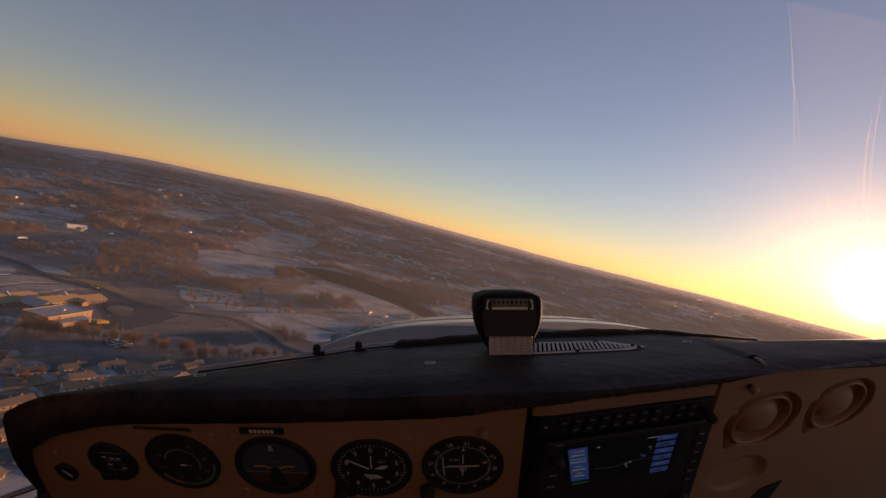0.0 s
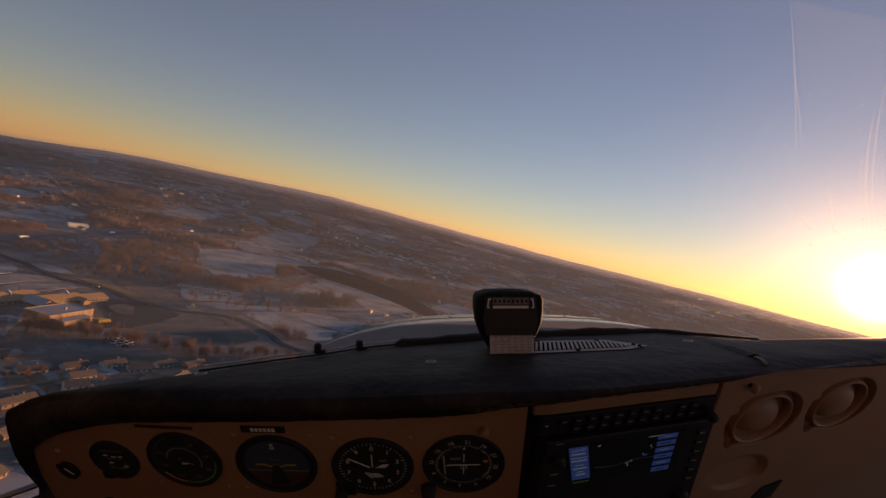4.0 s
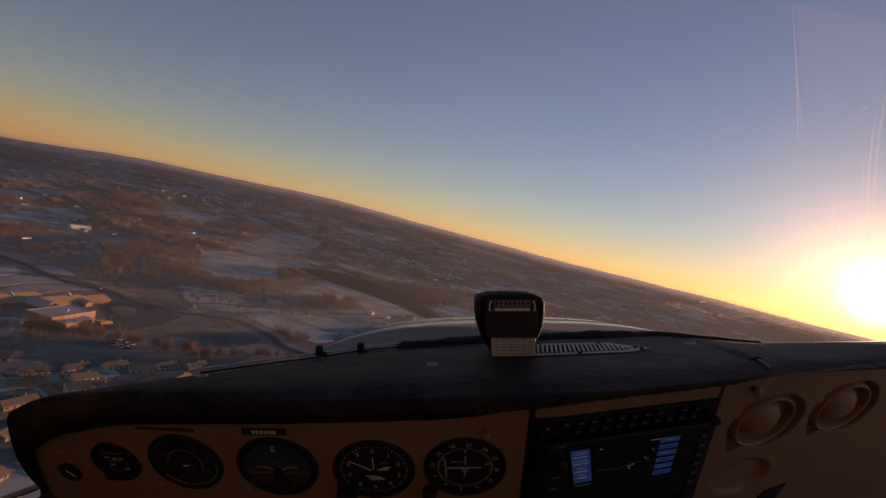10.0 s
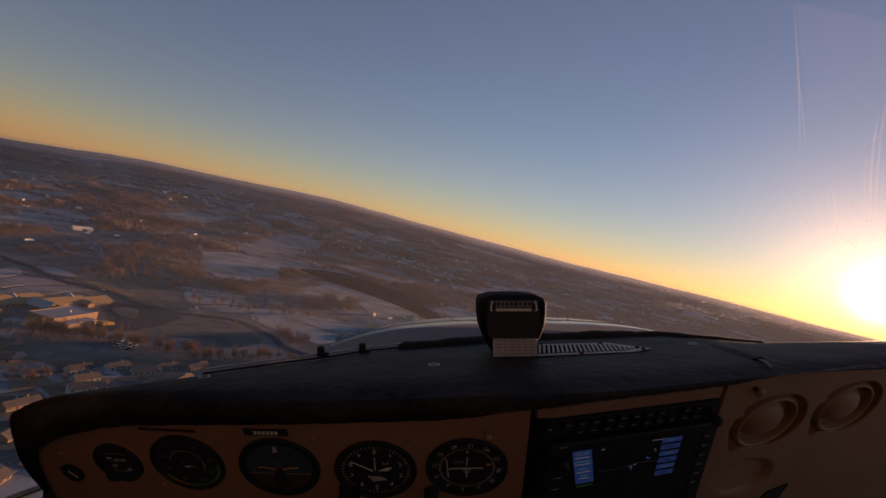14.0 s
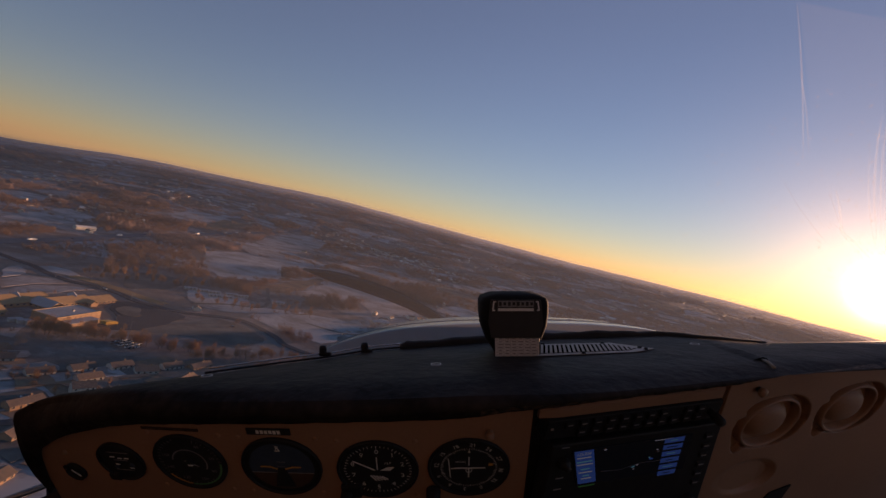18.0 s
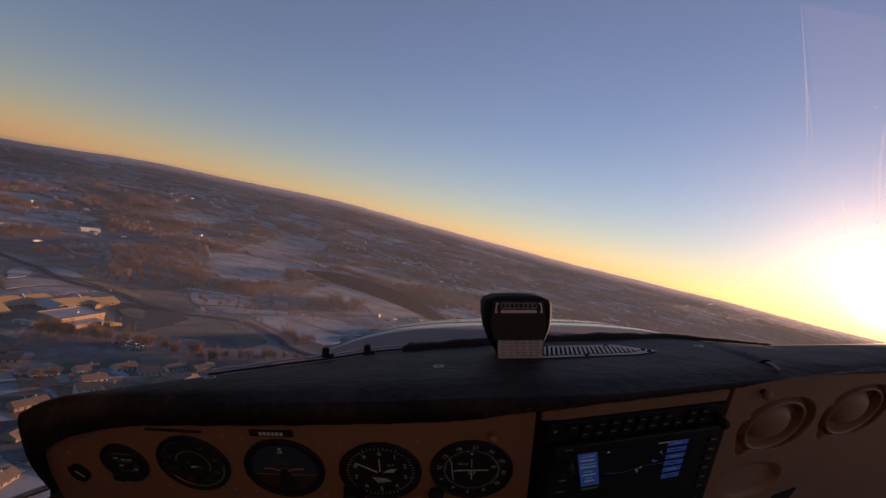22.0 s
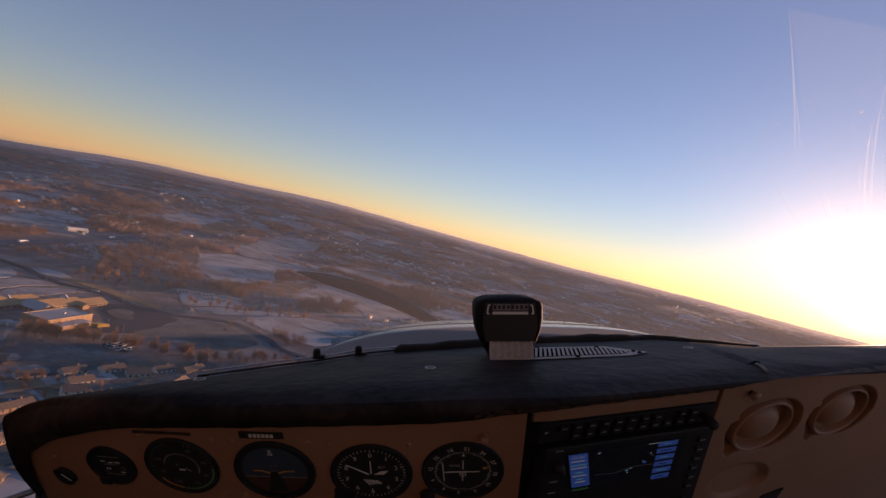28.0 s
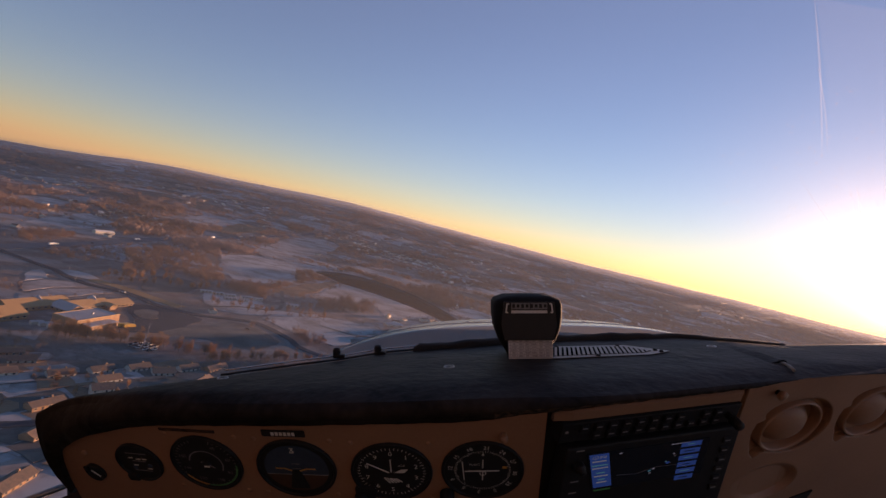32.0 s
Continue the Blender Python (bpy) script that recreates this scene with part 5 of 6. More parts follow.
def house_walls(l, w, h, rise, at=(0, 0), bm=None):
    secs = []
    for x in (at[0] - l / 2, at[0] + l / 2):
        y = at[1]
        secs.append([(x, y - w / 2, 0), (x, y + w / 2, 0), (x, y + w / 2, h), (x, y, h + rise - 0.32), (x, y - w / 2, h)])
    return loft(secs, True, True, bm)


def house(kind, mat, label):
    h = thing("house", LEVEL, label, "house", "village houses")
    l, w, ht, rise = ((15, 8.5, 3.0, 2.3), (12, 9, 5.6, 2.8), (18, 8, 2.9, 2.0))[kind]
    part("wall", house_walls(l, w, ht, rise), mat, h)
    rf = part("roof", gable(l, w, ht, rise), M_ROOF, h)
    part("chimney", box(0.9, 0.9, 2.0, (l * 0.2, 0.6, ht + rise)), M_BRICKW, rf)
    for side in (-1, 1):
        n = 5 if kind == 2 else 4
        for i in range(n):
            x = -l / 2 + l * (i + 0.5) / n
            if i == 1:
                part("door", box(1.0, 0.12, 2.1, (x, side * w / 2, 1.05)), M_TRIM, h)
                continue
            wd = part("window", box(1.5, 0.14, 1.3, (x, side * w / 2, 1.6)), M_SIDING, h)
            part("pane", box(1.2, 0.05, 1.05, (x, side * (w / 2 + 0.08), 1.6)), M_PANE, wd)
            if kind == 1:
                wd = part("window", box(1.4, 0.14, 1.2, (x, side * w / 2, 4.3)), M_SIDING, h)
                part("pane", box(1.1, 0.05, 0.95, (x, side * (w / 2 + 0.08), 4.3)), M_PANE, wd)
    if kind == 1:
        for i in range(3):
            part("gable_bay", house_walls(4.5, 4, 3.0, 1.6, (0, 0)), mat, h, m=Matrix.Translation((8.5 + 5.4 * i, -2.5, 0)) @ Matrix.Rotation(radians(90), 4, "Z"))
            part("bay_roof", gable(4.5, 4, 3.0, 1.6, 0.35), M_ROOF, h, m=Matrix.Translation((8.5 + 5.4 * i, -2.5, 0)) @ Matrix.Rotation(radians(90), 4, "Z"))
    return h


protos = [house(0, M_SIDING, "pale one-storey house with brown shingle gable roof"), house(1, M_SIDING, "white two-storey house with a row of gabled bays"), house(2, M_BRICKW, "long buff brick bungalow with brown roof")]
spots = [(1, -212, 344, 35), (2, -220, 314, 50), (0, -159, 434, 60), (0, -211, 397, 20), (2, -243, 296, 48), (0, -188, 373, 48), (2, -195, 290, 55), (0, -178, 318, 62), (2, -150, 372, 60), (0, -138, 395, 62), (0, -232, 262, 40), (0, -132, 452, 55), (2, -112, 440, 58), (0, -98, 490, 70), (2, -282, 300, 50), (0, -300, 285, 30), (2, -330, 320, 60), (0, -205, 262, 50), (0, -172, 285, 55), (0, -250, 240, 45), (0, -192, 236, 50), (2, -166, 252, 55), (0, -170, 212, 45), (0, -215, 215, 40), (2, -110, 405, 60), (0, -140, 425, 150), (0, -182, 402, 60), (0, -120, 470, 60), (0, -228, 392, 30), (2, -300, 335, 45), (0, -283, 352, 30), (0, -240, 372, 40), (0, -250, 350, 35), (0, -205, 416, 50), (2, -192, 432, 55), (0, -272, 330, 30), (0, -225, 362, 40), (2, -300, 356, 25)]
garden = random.Random(8)
for i, (kind, x, y, a) in enumerate(spots):
    for side in (-1, 1):
        w, d = garden.uniform(11, 17), garden.uniform(7, 13)
        m = Matrix.Translation((x, y, 0.03 + 0.012 * (2 * i + (side > 0)))) @ Matrix.Rotation(radians(a + 32 + garden.uniform(-6, 6)), 4, "Z")
        shape = [(garden.uniform(-3, 3) + u * w, side * (v * d * 1.7 + 1.5) + garden.uniform(-1.5, 1.5)) for u, v in ((-1, 0), (0, 0), (1, 0), (1, 0.5), (1, 1), (0, 1), (-1, 1), (-1, 0.5))]
        single("garden_plot", plate(shape, 0.1), garden.choice((M_FROST, M_FROST_PINK, M_GRASS, M_GRASS, M_OCHRE)), m, "small garden plot of frosted grass beside a house", "garden", "structure")
used = set()
for kind, x, y, a in spots:
    p = protos[kind]
    m = Matrix.Translation((x, y, 0)) @ Matrix.Rotation(radians(a + 32 + garden.uniform(-14, 14)), 4, "Z")
    if kind in used:
        copy_thing(p, m)
    else:
        p.matrix_world = m
        used.add(kind)


def barn(x, y, a, l, w, h, mat, label):
    b = thing("barn", Matrix.Translation((x, y, 0.2)) @ Matrix.Rotation(radians(a), 4, "Z"), label, "barn")
    part("wall", house_walls(l, w, h, w * 0.22), mat, b)
    part("roof", gable(l, w, h, w * 0.22, 0.6), M_ROOFWHITE, b)
    part("door", box(0.2, w * 0.4, h * 0.8, (l / 2, 0, h * 0.4)), M_TRIM, b)
    for i in range(3):
        part("window", box(1.4, 0.16, 1.0, (-l / 2 + l * (i + 0.7) / 3.4, -w / 2, h * 0.6)), M_PANE, b)


barn(-109, 688, 125, 20, 9, 4, M_BRICKW, "long farm barn with pale metal roof")
barn(-133, 761, 40, 26, 8, 3.5, M_SIDING, "low pale farm shed with metal roof")
barn(-82, 754, 60, 22, 9, 3.8, M_BRICKW, "brown farm building with frosted roof")
barn(-40, 850, 75, 18, 10, 4, M_SIDING, "pale barn at the edge of a field")
for i, (x, y) in enumerate(((-367, 663), (-354, 668), (-341, 675), (-324, 689), (-312, 696), (-330, 660), (-318, 668))):
    barn(x, y, 50, 15, 4, 2.8, M_SIDING, "long white trailer home with pale roof")
barn(-268, 713, 40, 16, 5, 3, M_SIDING, "low white shed beside a hedge")

# the school
school = thing("school_building", Matrix.Translation((-366, 470, 0)), "long buff brick school with tan metal roofs", "school")
axis = radians(86)

def wing(cx, cy, l, w, h, rise, a=axis, roof=M_ROOFTAN_SUNLIT):
    m = Matrix.Translation((cx + 366, cy - 470, 0)) @ Matrix.Rotation(a, 4, "Z")
    part("wing_wall", house_walls(l, w, h, rise), M_BRICKW, school, m=m)
    part("wing_roof", gable(l, w, h, rise, 1.0), roof, school, m=m)
    n = int(l / 5)
    for i in range(n):
        for s in (-1, 1):
            wd = part("window", box(2.6, 0.2, 1.6, (-l / 2 + l * (i + 0.5) / n, s * w / 2, h * 0.55)), M_SIDING, school, m=m)
            part("pane", box(2.2, 0.1, 1.3, (-l / 2 + l * (i + 0.5) / n, s * (w / 2 + 0.08), h * 0.55)), M_PANE, wd)


wing(-388, 448, 54, 22, 4.4, 4.8)
wing(-371, 484, 38, 19, 3.8, 4.2)
wing(-366, 513, 30, 18, 3.2, 3.6)
wing(-374, 398, 46, 24, 4.6, 5.4)
wing(-366, 462, 22, 16, 4.0, 4.6, axis + 1.57, M_ROOFWHITE)
wing(-358, 500, 9, 7, 3.4, 2.4, axis + 1.57)
for cx, cy in ((-388, 451), (-373, 493)):
    part("roof_lantern", lathe([(5.6, 7.2), (0.0, 11.0)], 4, (cx + 366, cy - 470, 0)), M_ROOFWHITE, school, "pale pointed roof lantern")
gym = thing("gymnasium", Matrix.Translation((-336, 453, 0)) @ Matrix.Rotation(radians(90), 4, "Z"), "school gymnasium with a pale flat roof and lit parapet", "gymnasium")
part("wall", box(44, 25, 6.0, (0, 0, 3.0)), M_BRICKW, gym)
part("roof", box(42.6, 23.6, 0.5, (0, 0, 6.1)), M_ROOFWHITE, gym)
# golden tan paints the sunlit edge along the parapets
for sx, sy, cx, cy in ((44.3, 0.7, 0, 12.3), (44.3, 0.7, 0, -12.3), (0.7, 23.9, 21.8, 0), (0.7, 23.9, -21.8, 0)):
    part("parapet", box(sx, sy, 0.9, (cx, cy, 6.35)), M_ROOFTAN_SUNLIT, gym)
part("lower_block", box(30, 11, 3.4, (-4, -18, 1.7)), M_BRICKW, gym)
part("lower_roof", box(29, 10.2, 0.3, (-4, -18, 3.5)), M_ROOFWHITE, gym)
part("roof_vent", box(1.5, 1.5, 1.6, (3, -2, 7.1)), M_POLE, gym)
for i in range(8):
    part("wall_band", box(3.4, 0.3, 1.4, (-19 + 5.4 * i, -12.65, 4.4)), M_ROOFTAN_SUNLIT, gym)
for i in range(3):
    s = thing("utility_shed", Matrix.Translation((-346 + 6 * i, 416 + 2 * i, 0)) @ Matrix.Rotation(radians(70), 4, "Z"), "small pale utility shed beside the school", "shed", "school sheds")
    part("wall", box(9, 4, 2.6, (0, 0, 1.3)), M_SIDING, s)
    part("roof", box(9.4, 4.4, 0.25, (0, 0, 2.75)), M_ROOFWHITE, s)


def vehicle(name, x, y, a, l, mat, label):
    z = land_z(x, y) + 0.6
    v = thing(name, Matrix.Translation((x, y, z)) @ Matrix.Rotation(radians(a), 4, "Z"), label, name)
    if l > 8:
        part("body", box(l * 0.78, 2.5, 2.7, (-l * 0.1, 0, 2.2), 0.1), mat, v)
        part("cab", box(l * 0.17, 2.4, 2.2, (l * 0.4, 0, 1.7), 0.2), mat, v)
    else:
        part("body", box(l, 1.8, 0.8, (0, 0, 0.75), 0.15), mat, v)
        part("cabin", box(l * 0.55, 1.6, 0.65, (-l * 0.05, 0, 1.4), 0.2), M_PANE, v)
    for sx in (-0.33, 0.36):
        for s in (-1, 1):
            part("wheel", lathe([(0.0, -0.12), (0.42, -0.12), (0.45, 0.0), (0.42, 0.12), (0.0, 0.12)], 12), M_TYRE, v, m=Matrix.Translation((l * sx, s * 1.1, 0.42)) @ Matrix.Rotation(radians(90), 4, "X"))


for x, y, a in ((-762, 1364, 97), (-768, 1430, 96), (-691, 905, 104), (-742, 1210, 97), (-771, 1500, 94), (-640, 690, 100)):
    vehicle("truck", x, y, a, 17, M_VAN, "white lorry on the highway")
for x, y, a in ((-307, 464, 75), (-303, 465, 75)):
    vehicle("bus", x, y, a, 11, M_BUS, "yellow school bus parked by the gymnasium")
rng = random.Random(5)
for i in range(14):
    vehicle("car", -268 + 4.5 * (i % 5) + rng.uniform(-1, 1), 428 + 6 * (i // 5), 80 + rng.uniform(-8, 8), 4.5, rng.choice((M_VAN, M_PANE, M_POLE)), "car parked beside the sports field")
for x, y, a in ((-704, 985, 102), (-720, 1060, 98), (-655, 770, 100), (-400, 562, 175), (-240, 556, 0), (-205, 300, 50), (-168, 352, 65), (-226, 320, 50), (-140, 385, 60)):
    vehicle("car", x, y, a, 4.6, rng.choice((M_VAN, M_PANE)), "car on the road")

lamp = None
for x, y in ((-490, 577), (-455, 553), (-428, 572), (-400, 556), (-370, 570), (-354, 547), (-326, 562), (-284, 466), (-303, 470)):
    m = Matrix.Translation((x, y, 0))
    if lamp is None:
        lamp = thing("street_lamp", m, "grey street lamp beside the school road", "street lamp", "street lamps")
        part("pole", lathe([(0.14, 0), (0.08, 9.0), (0.0, 9.05)], 8), M_POLE, lamp)
        part("arm", tube([(0, 0, 8.9), (1.0, 0, 9.3), (2.0, 0, 9.3)], 0.07, 6), M_POLE, lamp)
        part("head", box(0.9, 0.35, 0.2, (2.2, 0, 9.25), 0.05), M_POLE, lamp)
    else:
        copy_thing(lamp, m)

# ---- trees ----
M_TWIG = material("bare brown twigs", (0.34, 0.205, 0.13), 0.9, (0.19, 0.13, 0.10), 0.03, 0.4, vary=0.4, spec=0.1, per_island=True)
# far twigs are paler than near ones, with distance haze put into the colour
M_TWIG_HAZED = material("brown woodland paled by haze", (0.42, 0.285, 0.225), 0.95, (0.26, 0.185, 0.155), 0.006, 0.05, vary=0.4, spec=0.05, per_island=True)
# the low sun's orange is put into the brown of these twigs
M_TWIG_SUNLIT = material("brown twigs tinted sunlit orange", (0.42, 0.22, 0.10), 0.9, (0.24, 0.135, 0.07), 0.06, 0.6, vary=0.4, spec=0.1, per_island=True)
M_BARK = material("grey-brown bark", (0.12, 0.09, 0.065), 0.9, None, 2, 12)


def inside(x, y, poly):
    c = False
    n = len(poly)
    for i in range(n):
        (x0, y0), (x1, y1) = poly[i], poly[(i + 1) % n]
        if (y0 > y) != (y1 > y) and x < (x1 - x0) * (y - y0) / (y1 - y0) + x0:
            c = not c
    return c


ROAD_PTS = np.array([(p.x, p.y, w) for line, w in ROADS for p in line])

def free(x, y, gap=4):
    if any(inside(x, y, f) for f in FIELDS):
        return False
    d = np.hypot(ROAD_PTS[:, 0] - x, ROAD_PTS[:, 1] - y) - ROAD_PTS[:, 2] / 2
    if d.min() < gap + 4:
        return False
    if -440 < x < -290 and 400 < y < 535:
        return False
    if -375 < x < -270 and 640 < y < 705:
        return False
    return not any(math.hypot(x - s[1], y - s[2]) < 16 for s in spots)


def crown_arrays(r, spots_xyz, tris, spread, blade, wide=0.16):
    """Crowns of many thin twig sprays, all as one set of triangles."""
    V = []
    for x, y, z, h in spots_xyz:
        n = tris
        u = r.normal(size=(n, 3))
        u /= np.linalg.norm(u, axis=1)[:, None]
        rad = 0.35 + 0.65 * r.random((n, 1)) ** 0.6
        lobes = r.normal(size=(5, 3)) * np.array([0.42 * spread, 0.42 * spread, 0.13]) * h
        c = u * rad * np.array([spread * h, spread * h, 0.43 * h]) * 0.72 + lobes[r.randint(0, 5, n)] + np.array([x, y, z + 0.58 * h])
        d = u * 0.6 + r.normal(size=(n, 3)) * 0.35 + np.array([0, 0, 0.9])
        d /= np.linalg.norm(d, axis=1)[:, None]
        s = np.cross(d, r.normal(size=(n, 3)))
        s /= np.linalg.norm(s, axis=1)[:, None]
        ln = blade * h * (0.6 + 0.8 * r.random((n, 1)))
        V.append(np.stack([c - d * ln * 0.5 - s * ln * wide, c - d * ln * 0.5 + s * ln * wide, c + d * ln * 0.6], axis=1).reshape(-1, 3))
        t = np.array([[x - 0.022 * h, y, z - 0.5], [x + 0.022 * h, y, z - 0.5], [x, y, z + 0.75 * h], [x, y - 0.022 * h, z - 0.5], [x, y + 0.022 * h, z - 0.5], [x, y, z + 0.7 * h]])
        V.append(t)
    return np.concatenate(V)


def stuff(name, verts, mat, label, category):
    me = bpy.data.meshes.new(name)
    n = len(verts) // 3
    me.vertices.add(len(verts)); me.vertices.foreach_set("co", verts.astype(np.float32).ravel())
    me.loops.add(len(verts)); me.loops.foreach_set("vertex_index", np.arange(len(verts), dtype=np.int32))
    me.polygons.add(n); me.polygons.foreach_set("loop_start", np.arange(0, 3 * n, 3, dtype=np.int32))
    me.materials.append(mat)
    me.update(calc_edges=True)
    return tagged(new(name, me), label, category, kind="stuff")


rs = np.random.RandomState(3)
near, far = [], []
rng = random.Random(11)
tries = 0
while len(near) < 7000 and tries < 60000:
    tries += 1
    az, r = rng.uniform(-62, 44), 400 + 1400 * rng.random() ** 0.75
    x, y = r * math.sin(radians(az)), r * math.cos(radians(az))
    dens = noise.noise(Vector((x / 130, y / 130, 5))) + 0.5 * noise.noise(Vector((x / 45, y / 45, 2)))
    if dens < 0.12 - 0.1 * (r > 1200):
        continue
    if free(x, y):
        near.append((x, y, land_z(x, y), rng.uniform(3.5, 8.5)))
# the woods that the fields lie among: their outlines and how many trees each holds
WOODS = (
    ([(-599, 775), (-613, 877), (-535, 881), (-460, 825), (-409, 765), (-407, 706), (-443, 719), (-472, 688), (-443, 621), (-475, 638), (-546, 723)], 430, 6, 12),
    ([(-618, 654), (-650, 841), (-682, 1079), (-601, 1005), (-547, 897), (-613, 877), (-580, 760), (-564, 698), (-566, 656), (-583, 624)], 420, 3.5, 6.5),
    ([(-409, 1002), (-387, 1122), (-407, 1364), (-271, 1405), (-133, 1261), (-80, 1082), (-109, 1039), (-169, 1096), (-207, 1097), (-245, 1055), (-280, 1083), (-325, 1101), (-341, 1014), (-354, 893)], 1000, 6, 12),
    ([(-262, 786), (-241, 876), (-203, 885), (-179, 811), (-202, 772), (-232, 737)], 170, 6, 12),
    ([(-906, 1085), (-1000, 1297), (-899, 1303), (-832, 1307), (-762, 1189), (-722, 911), (-778, 925)], 620, 6, 12),
    ([(-1221, 1318), (-1299, 1520), (-1276, 1670), (-1140, 1613), (-1008, 1394), (-964, 1181), (-1016, 1151)], 620, 6, 12),
    ([(-738, 722), (-746, 782), (-717, 807), (-667, 713), (-664, 654)], 100, 6, 11),
    ([(-387, 743), (-352, 829), (-336, 942), (-341, 863), (-338, 774), (-313, 710), (-353, 704)], 150, 6, 12),
    ([(-207, 575), (-200, 610), (-162, 590), (-170, 545)], 26, 6, 12),
    ([(-833, 1532), (-955, 1936), (-920, 2241), (-800, 2217), (-848, 2105), (-790, 1647)], 300, 6, 12),
)
for poly, count, low_h, high_h in WOODS:
    xs, ys = [p[0] for p in poly], [p[1] for p in poly]
    left = count * 4
    while count and left:
        left -= 1
        x, y = rng.uniform(min(xs), max(xs)), rng.uniform(min(ys), max(ys))
        if inside(x, y, poly) and free(x, y, 1):
            near.append((x, y, land_z(x, y), rng.uniform(low_h, high_h)))
            count -= 1
for cx, cy, ra, rb, turn, count in ((-120, 1180, 130, 60, 60, 160), (-20, 1420, 220, 70, 30, 260), (-150, 1700, 220, 80, 60, 260), (60, 1080, 200, 60, 160, 240), (220, 1450, 240, 80, 20, 260), (430, 1300, 240, 80, 160, 200), (-560, 1720, 200, 60, 70, 220), (-1050, 900, 120, 60, 50, 200)):
    for i in range(count):
        a, q = rng.uniform(0, 6.3), rng.random() ** 0.5
        u, v = ra * q * math.cos(a), rb * q * math.sin(a)
        c_, s_ = math.cos(radians(turn)), math.sin(radians(turn))
        x, y = cx + u * c_ - v * s_, cy + u * s_ + v * c_
        if free(x, y, 1):
            near.append((x, y, land_z(x, y), rng.uniform(7, 13)))
# hedgerows round the fields
for poly in FIELDS[:NEAR_FIELDS]:
    out = smooth_outline(poly, 5)
    for i, p in enumerate(out):
        q = out[(i + 1) % len(out)]
        for k in range(int((q - p).length / 9)):
            if rng.random() < 0.62 and p.length > 480:
                w = p.lerp(q, rng.random())
                w = (w.x + rng.uniform(-5, 5), w.y + rng.uniform(-5, 5))
                if np.min(np.hypot(ROAD_PTS[:, 0] - w[0], ROAD_PTS[:, 1] - w[1]) - ROAD_PTS[:, 2] / 2) > 5:
                    near.append((*w, land_z(*w), rng.uniform(2.2, 5.5)))
stuff("near_woods", crown_arrays(rs, near, 130, 0.44, 0.20, 0.062), M_TWIG, "bare brown winter trees in copses and hedges", "woods")
while len(far) < 14000:
    az, r = rng.uniform(-64, 46), 1700 + 2750 * rng.random() ** 0.8
    x, y = r * math.sin(radians(az)), r * math.cos(radians(az))
    if noise.noise(Vector((x / 330, y / 330, 9))) + 0.5 * noise.noise(Vector((x / 110, y / 110, 2))) < 0.02 or any(inside(x, y, f) for f in FIELDS):
        if rng.random() > 0.12:
            continue
    far.append((x, y, land_z(x, y) - 1, rng.uniform(9, 15)))
# hedges and tree lines round the far fields
for poly in FIELDS[NEAR_FIELDS:-2]:
    for (x0, y0), (x1, y1) in zip(poly, poly[1:] + poly[:1]):
        if rng.random() < 0.3:
            continue
        n = int(math.hypot(x1 - x0, y1 - y0) / 9)
        for k in range(n):
            if rng.random() < 0.75:
                x, y = x0 + (x1 - x0) * k / n + rng.uniform(-4, 4), y0 + (y1 - y0) * k / n + rng.uniform(-4, 4)
                far.append((x, y, land_z(x, y) - 1, rng.uniform(4, 9)))
# copses that stand among the far fields
for i in range(70):
    az, r = rng.uniform(-60, 40), 1150 + 2300 * rng.random() ** 1.3
    cx, cy = r * math.sin(radians(az)), r * math.cos(radians(az))
    ra, rb, turn = rng.uniform(60, 170), rng.uniform(22, 55), rng.uniform(0, 3.1)
    for k in range(int(ra * rb / 45)):
        a, q = rng.uniform(0, 6.3), rng.random() ** 0.5
        u, v = ra * q * math.cos(a), rb * q * math.sin(a)
        x, y = cx + u * math.cos(turn) - v * math.sin(turn), cy + u * math.sin(turn) + v * math.cos(turn)
        if free(x, y, 1):
            far.append((x, y, land_z(x, y) - 1, rng.uniform(9, 16)))
stuff("far_woods", crown_arrays(rs, far, 34, 0.85, 0.26, 0.2), M_TWIG_HAZED, "distant brown woodland paled by haze", "woods")

# trees that stand singly
def bare_tree(h, seed):
    t = thing("tree", LEVEL, "bare orange-brown winter tree with twiggy crown", "tree", "school trees")
    g = random.Random(seed)
    bm = bmesh.new()
    secs = [[(rr * math.cos(2 * math.pi * j / 7), rr * math.sin(2 * math.pi * j / 7), z) for j in range(7)] for z, rr in ((-0.3, 0.035 * h), (0.15 * h, 0.024 * h), (0.5 * h, 0.016 * h), (0.85 * h, 0.004 * h))]
    loft(secs, True, True, bm)
    for i in range(9):
        a, z0 = g.uniform(0, 6.3), g.uniform(0.22, 0.6) * h
        ln = g.uniform(0.25, 0.4) * h
        tube([(0, 0, z0), (0.5 * ln * math.cos(a), 0.5 * ln * math.sin(a), z0 + 0.35 * ln), (0.9 * ln * math.cos(a), 0.9 * ln * math.sin(a), z0 + 0.95 * ln)], 0.008 * h, 4, bm)
    part("trunk", bm, M_BARK, t)
    v = crown_arrays(np.random.RandomState(seed), [(0, 0, 0, h)], 800, 0.40, 0.15, 0.04)
    me = bpy.data.meshes.new("crown")
    me.from_pydata([tuple(p) for p in v], [], [(3 * i, 3 * i + 1, 3 * i + 2) for i in range(len(v) // 3)])
    me.materials.append(M_TWIG_SUNLIT)
    part("crown", me, M_TWIG_SUNLIT, t)
    return t


tree_kinds = [bare_tree(9, 1), bare_tree(11, 2), bare_tree(8, 3)]
placed = 0
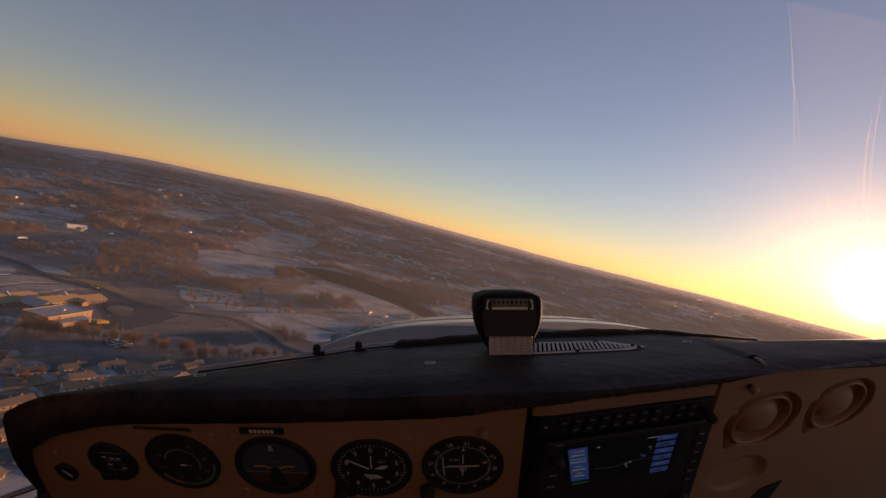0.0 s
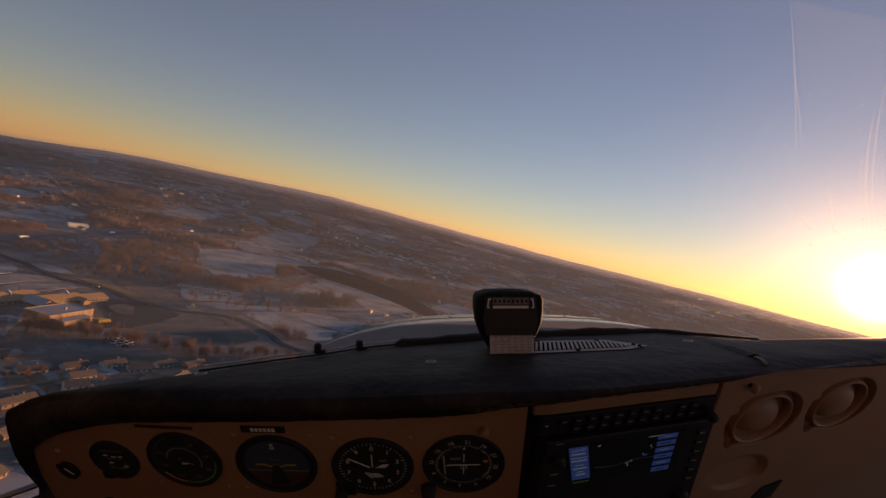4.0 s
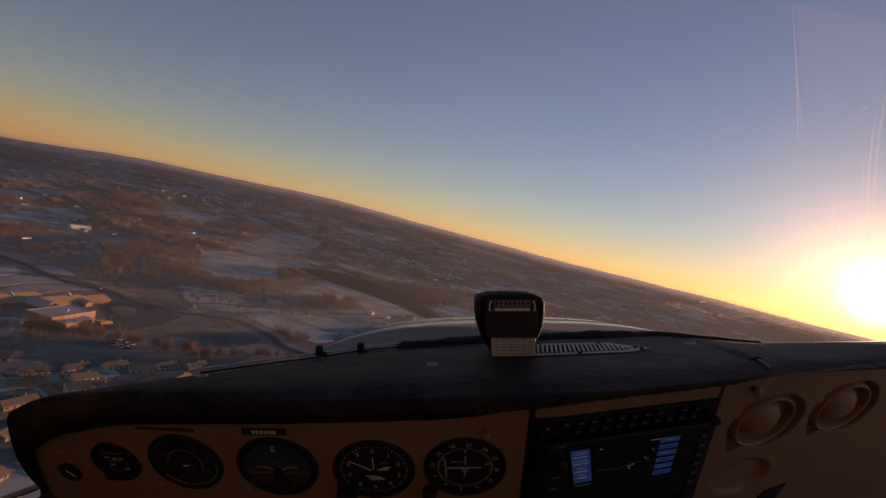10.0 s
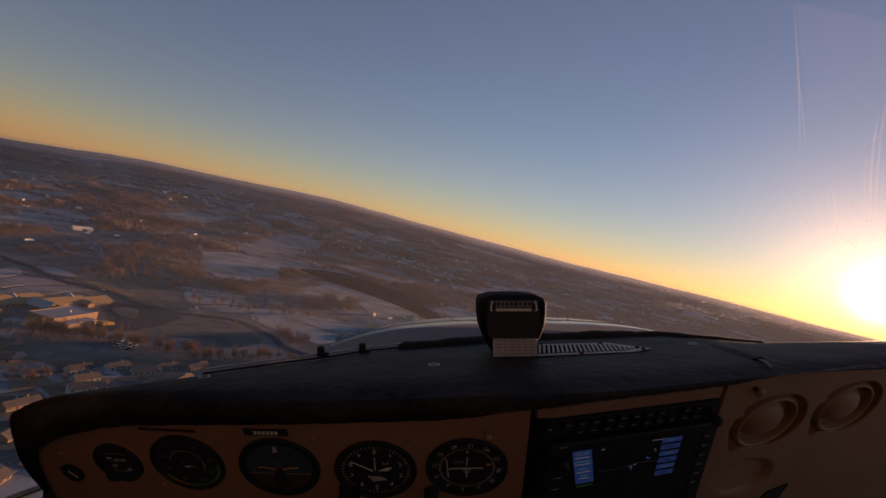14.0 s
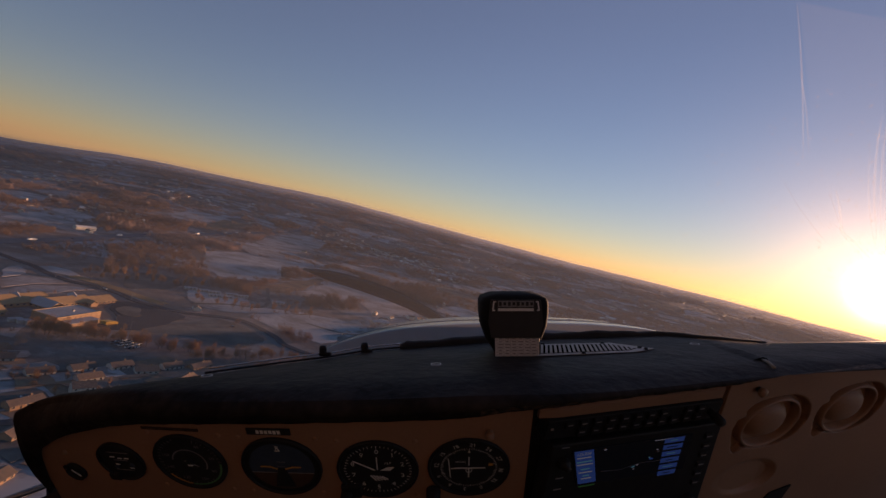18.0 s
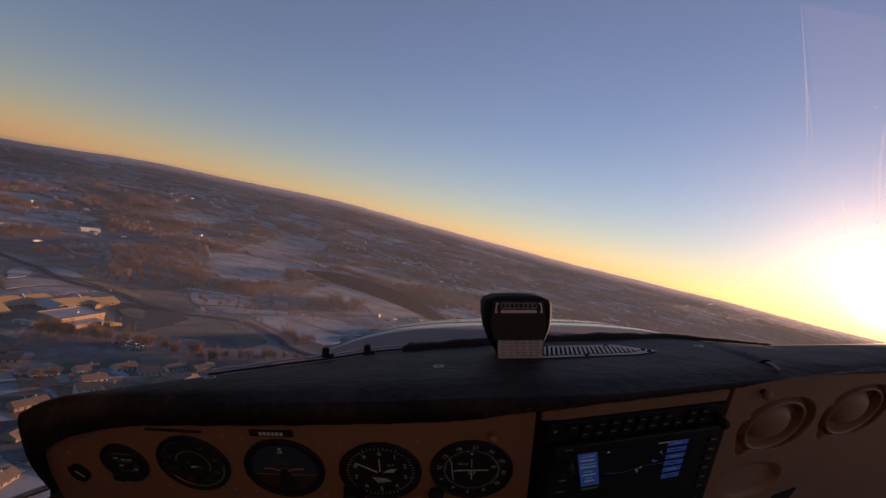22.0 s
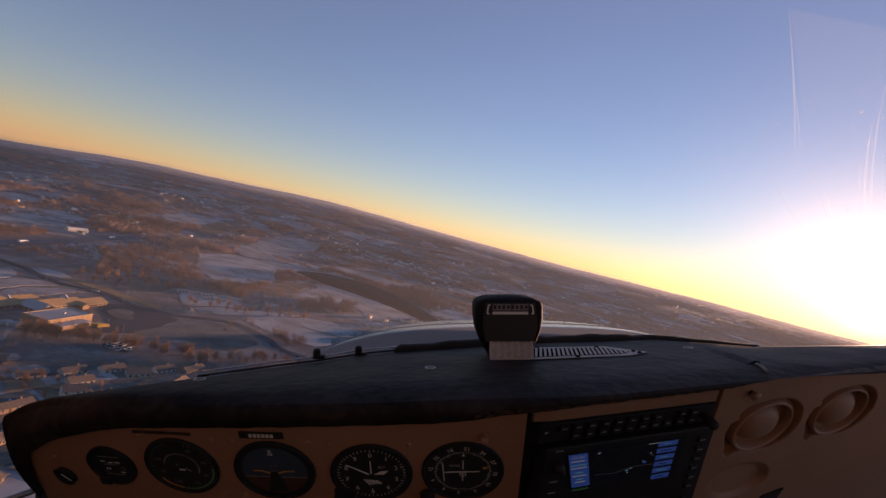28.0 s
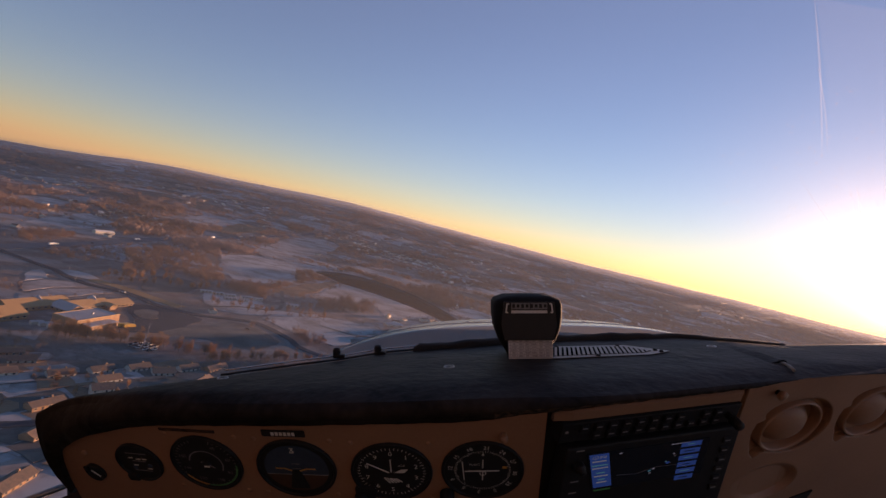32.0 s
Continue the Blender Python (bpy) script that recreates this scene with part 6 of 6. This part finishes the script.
lines = [((-318, 405), (-285, 428), 26), ((-285, 429), (-254, 442), 12), ((-254, 442), (-200, 462), 14), ((-205, 442), (-165, 500), 10), ((-470, 600), (-430, 690), 12), ((-440, 600), (-360, 700), 10), ((-275, 330), (-215, 375), 4), ((-170, 500), (-120, 520), 8), ((-330, 620), (-250, 640), 6), ((-230, 255), (-160, 230), 5), ((-260, 330), (-180, 385), 5), ((-185, 300), (-130, 400), 4), ((-320, 300), (-240, 280), 4), ((-255, 345), (-205, 330), 4), ((-150, 440), (-95, 500), 4), ((-300, 640), (-200, 690), 8)]
for (x0, y0), (x1, y1), count in lines:
    tall = 0.55 if min(y0, y1) < 345 or count == 4 else 1.0      # garden trees are low
    for i in range(count):
        k = (i + rng.uniform(-0.3, 0.3)) / count
        m = Matrix.Translation((x0 + (x1 - x0) * k + rng.uniform(-4, 4), y0 + (y1 - y0) * k + rng.uniform(-4, 4), 0)) @ Matrix.Rotation(rng.uniform(0, 6), 4, "Z") @ Matrix.Diagonal((tall * rng.uniform(0.75, 1.2), tall * rng.uniform(0.75, 1.2), tall * rng.uniform(0.7, 1.25), 1))
        if placed < 3:
            tree_kinds[placed].matrix_world = m
        else:
            copy_thing(tree_kinds[placed % 3], m)
        placed += 1

# far villages and single farms, a few strokes each
hv, rv, wv = [], [], []
TOWNS = ((-650, 1985, 90), (-514, 1919, 90), (-422, 1921, 80), (-330, 1860, 90), (-250, 1840, 80), (-120, 1750, 90), (-1690, 2040, 120), (-1560, 2060, 110), (-1440, 2200, 120), (-1180, 1900, 120), (-960, 2300, 130), (-560, 2600, 150), (-200, 2500, 150), (150, 2300, 150), (500, 2100, 140), (-1040, 880, 60), (-1130, 960, 60), (-970, 1180, 50), (-90, 860, 40), (-30, 1000, 60), (330, 1700, 120), (-1500, 1500, 100), (800, 2400, 160))
for i in range(820):
    if i % 4:
        cx, cy, sp = TOWNS[i % len(TOWNS)]
        x, y = cx + rng.gauss(0, sp), cy + rng.gauss(0, sp)
    else:
        az, r = rng.uniform(-60, 42), 620 + 3200 * rng.random()
        x, y = r * math.sin(radians(az)), r * math.cos(radians(az))
    if math.hypot(x, y) < 620 or not free(x, y):
        continue
    z, a = land_z(x, y) - 0.3, rng.uniform(0, 3.1)
    l, w, h = rng.uniform(9, 16), rng.uniform(6, 8.5), rng.uniform(2.8, 4.5)
    if i % 13 == 0:
        l, w, h = l * 2.4, w * 1.6, h * 1.3
    c, s = math.cos(a), math.sin(a)
    P = lambda u, v, k: (x + u * c - v * s, y + u * s + v * c, z + k)
    A, B, C, D = P(-l / 2, -w / 2, 0), P(l / 2, -w / 2, 0), P(l / 2, w / 2, 0), P(-l / 2, w / 2, 0)
    E, F, G, Hh = P(-l / 2, -w / 2, h), P(l / 2, -w / 2, h), P(l / 2, w / 2, h), P(-l / 2, w / 2, h)
    R0, R1 = P(-l / 2, 0, h + w * 0.25), P(l / 2, 0, h + w * 0.25)
    for tri in ((A, B, F), (A, F, E), (C, D, Hh), (C, Hh, G), (B, C, G), (B, G, F), (D, A, E), (D, E, Hh), (F, G, R1), (Hh, E, R0)):
        hv.extend(tri)
    # every third roof is painted white to stand for a sun glint
    for tri in ((E, F, R1), (E, R1, R0), (G, Hh, R0), (G, R0, R1)):
        (wv if i % 3 == 0 else rv).extend(tri)
stuff("far_pale_roofs", np.array(wv), M_VAN, "white roofs standing for sun glints on houses far off", "roofs")
stuff("far_houses", np.array(hv), M_SIDING, "scattered pale houses and farms far off", "houses")
stuff("far_roofs", np.array(rv), M_ROOF, "brown roofs of houses far off", "roofs")
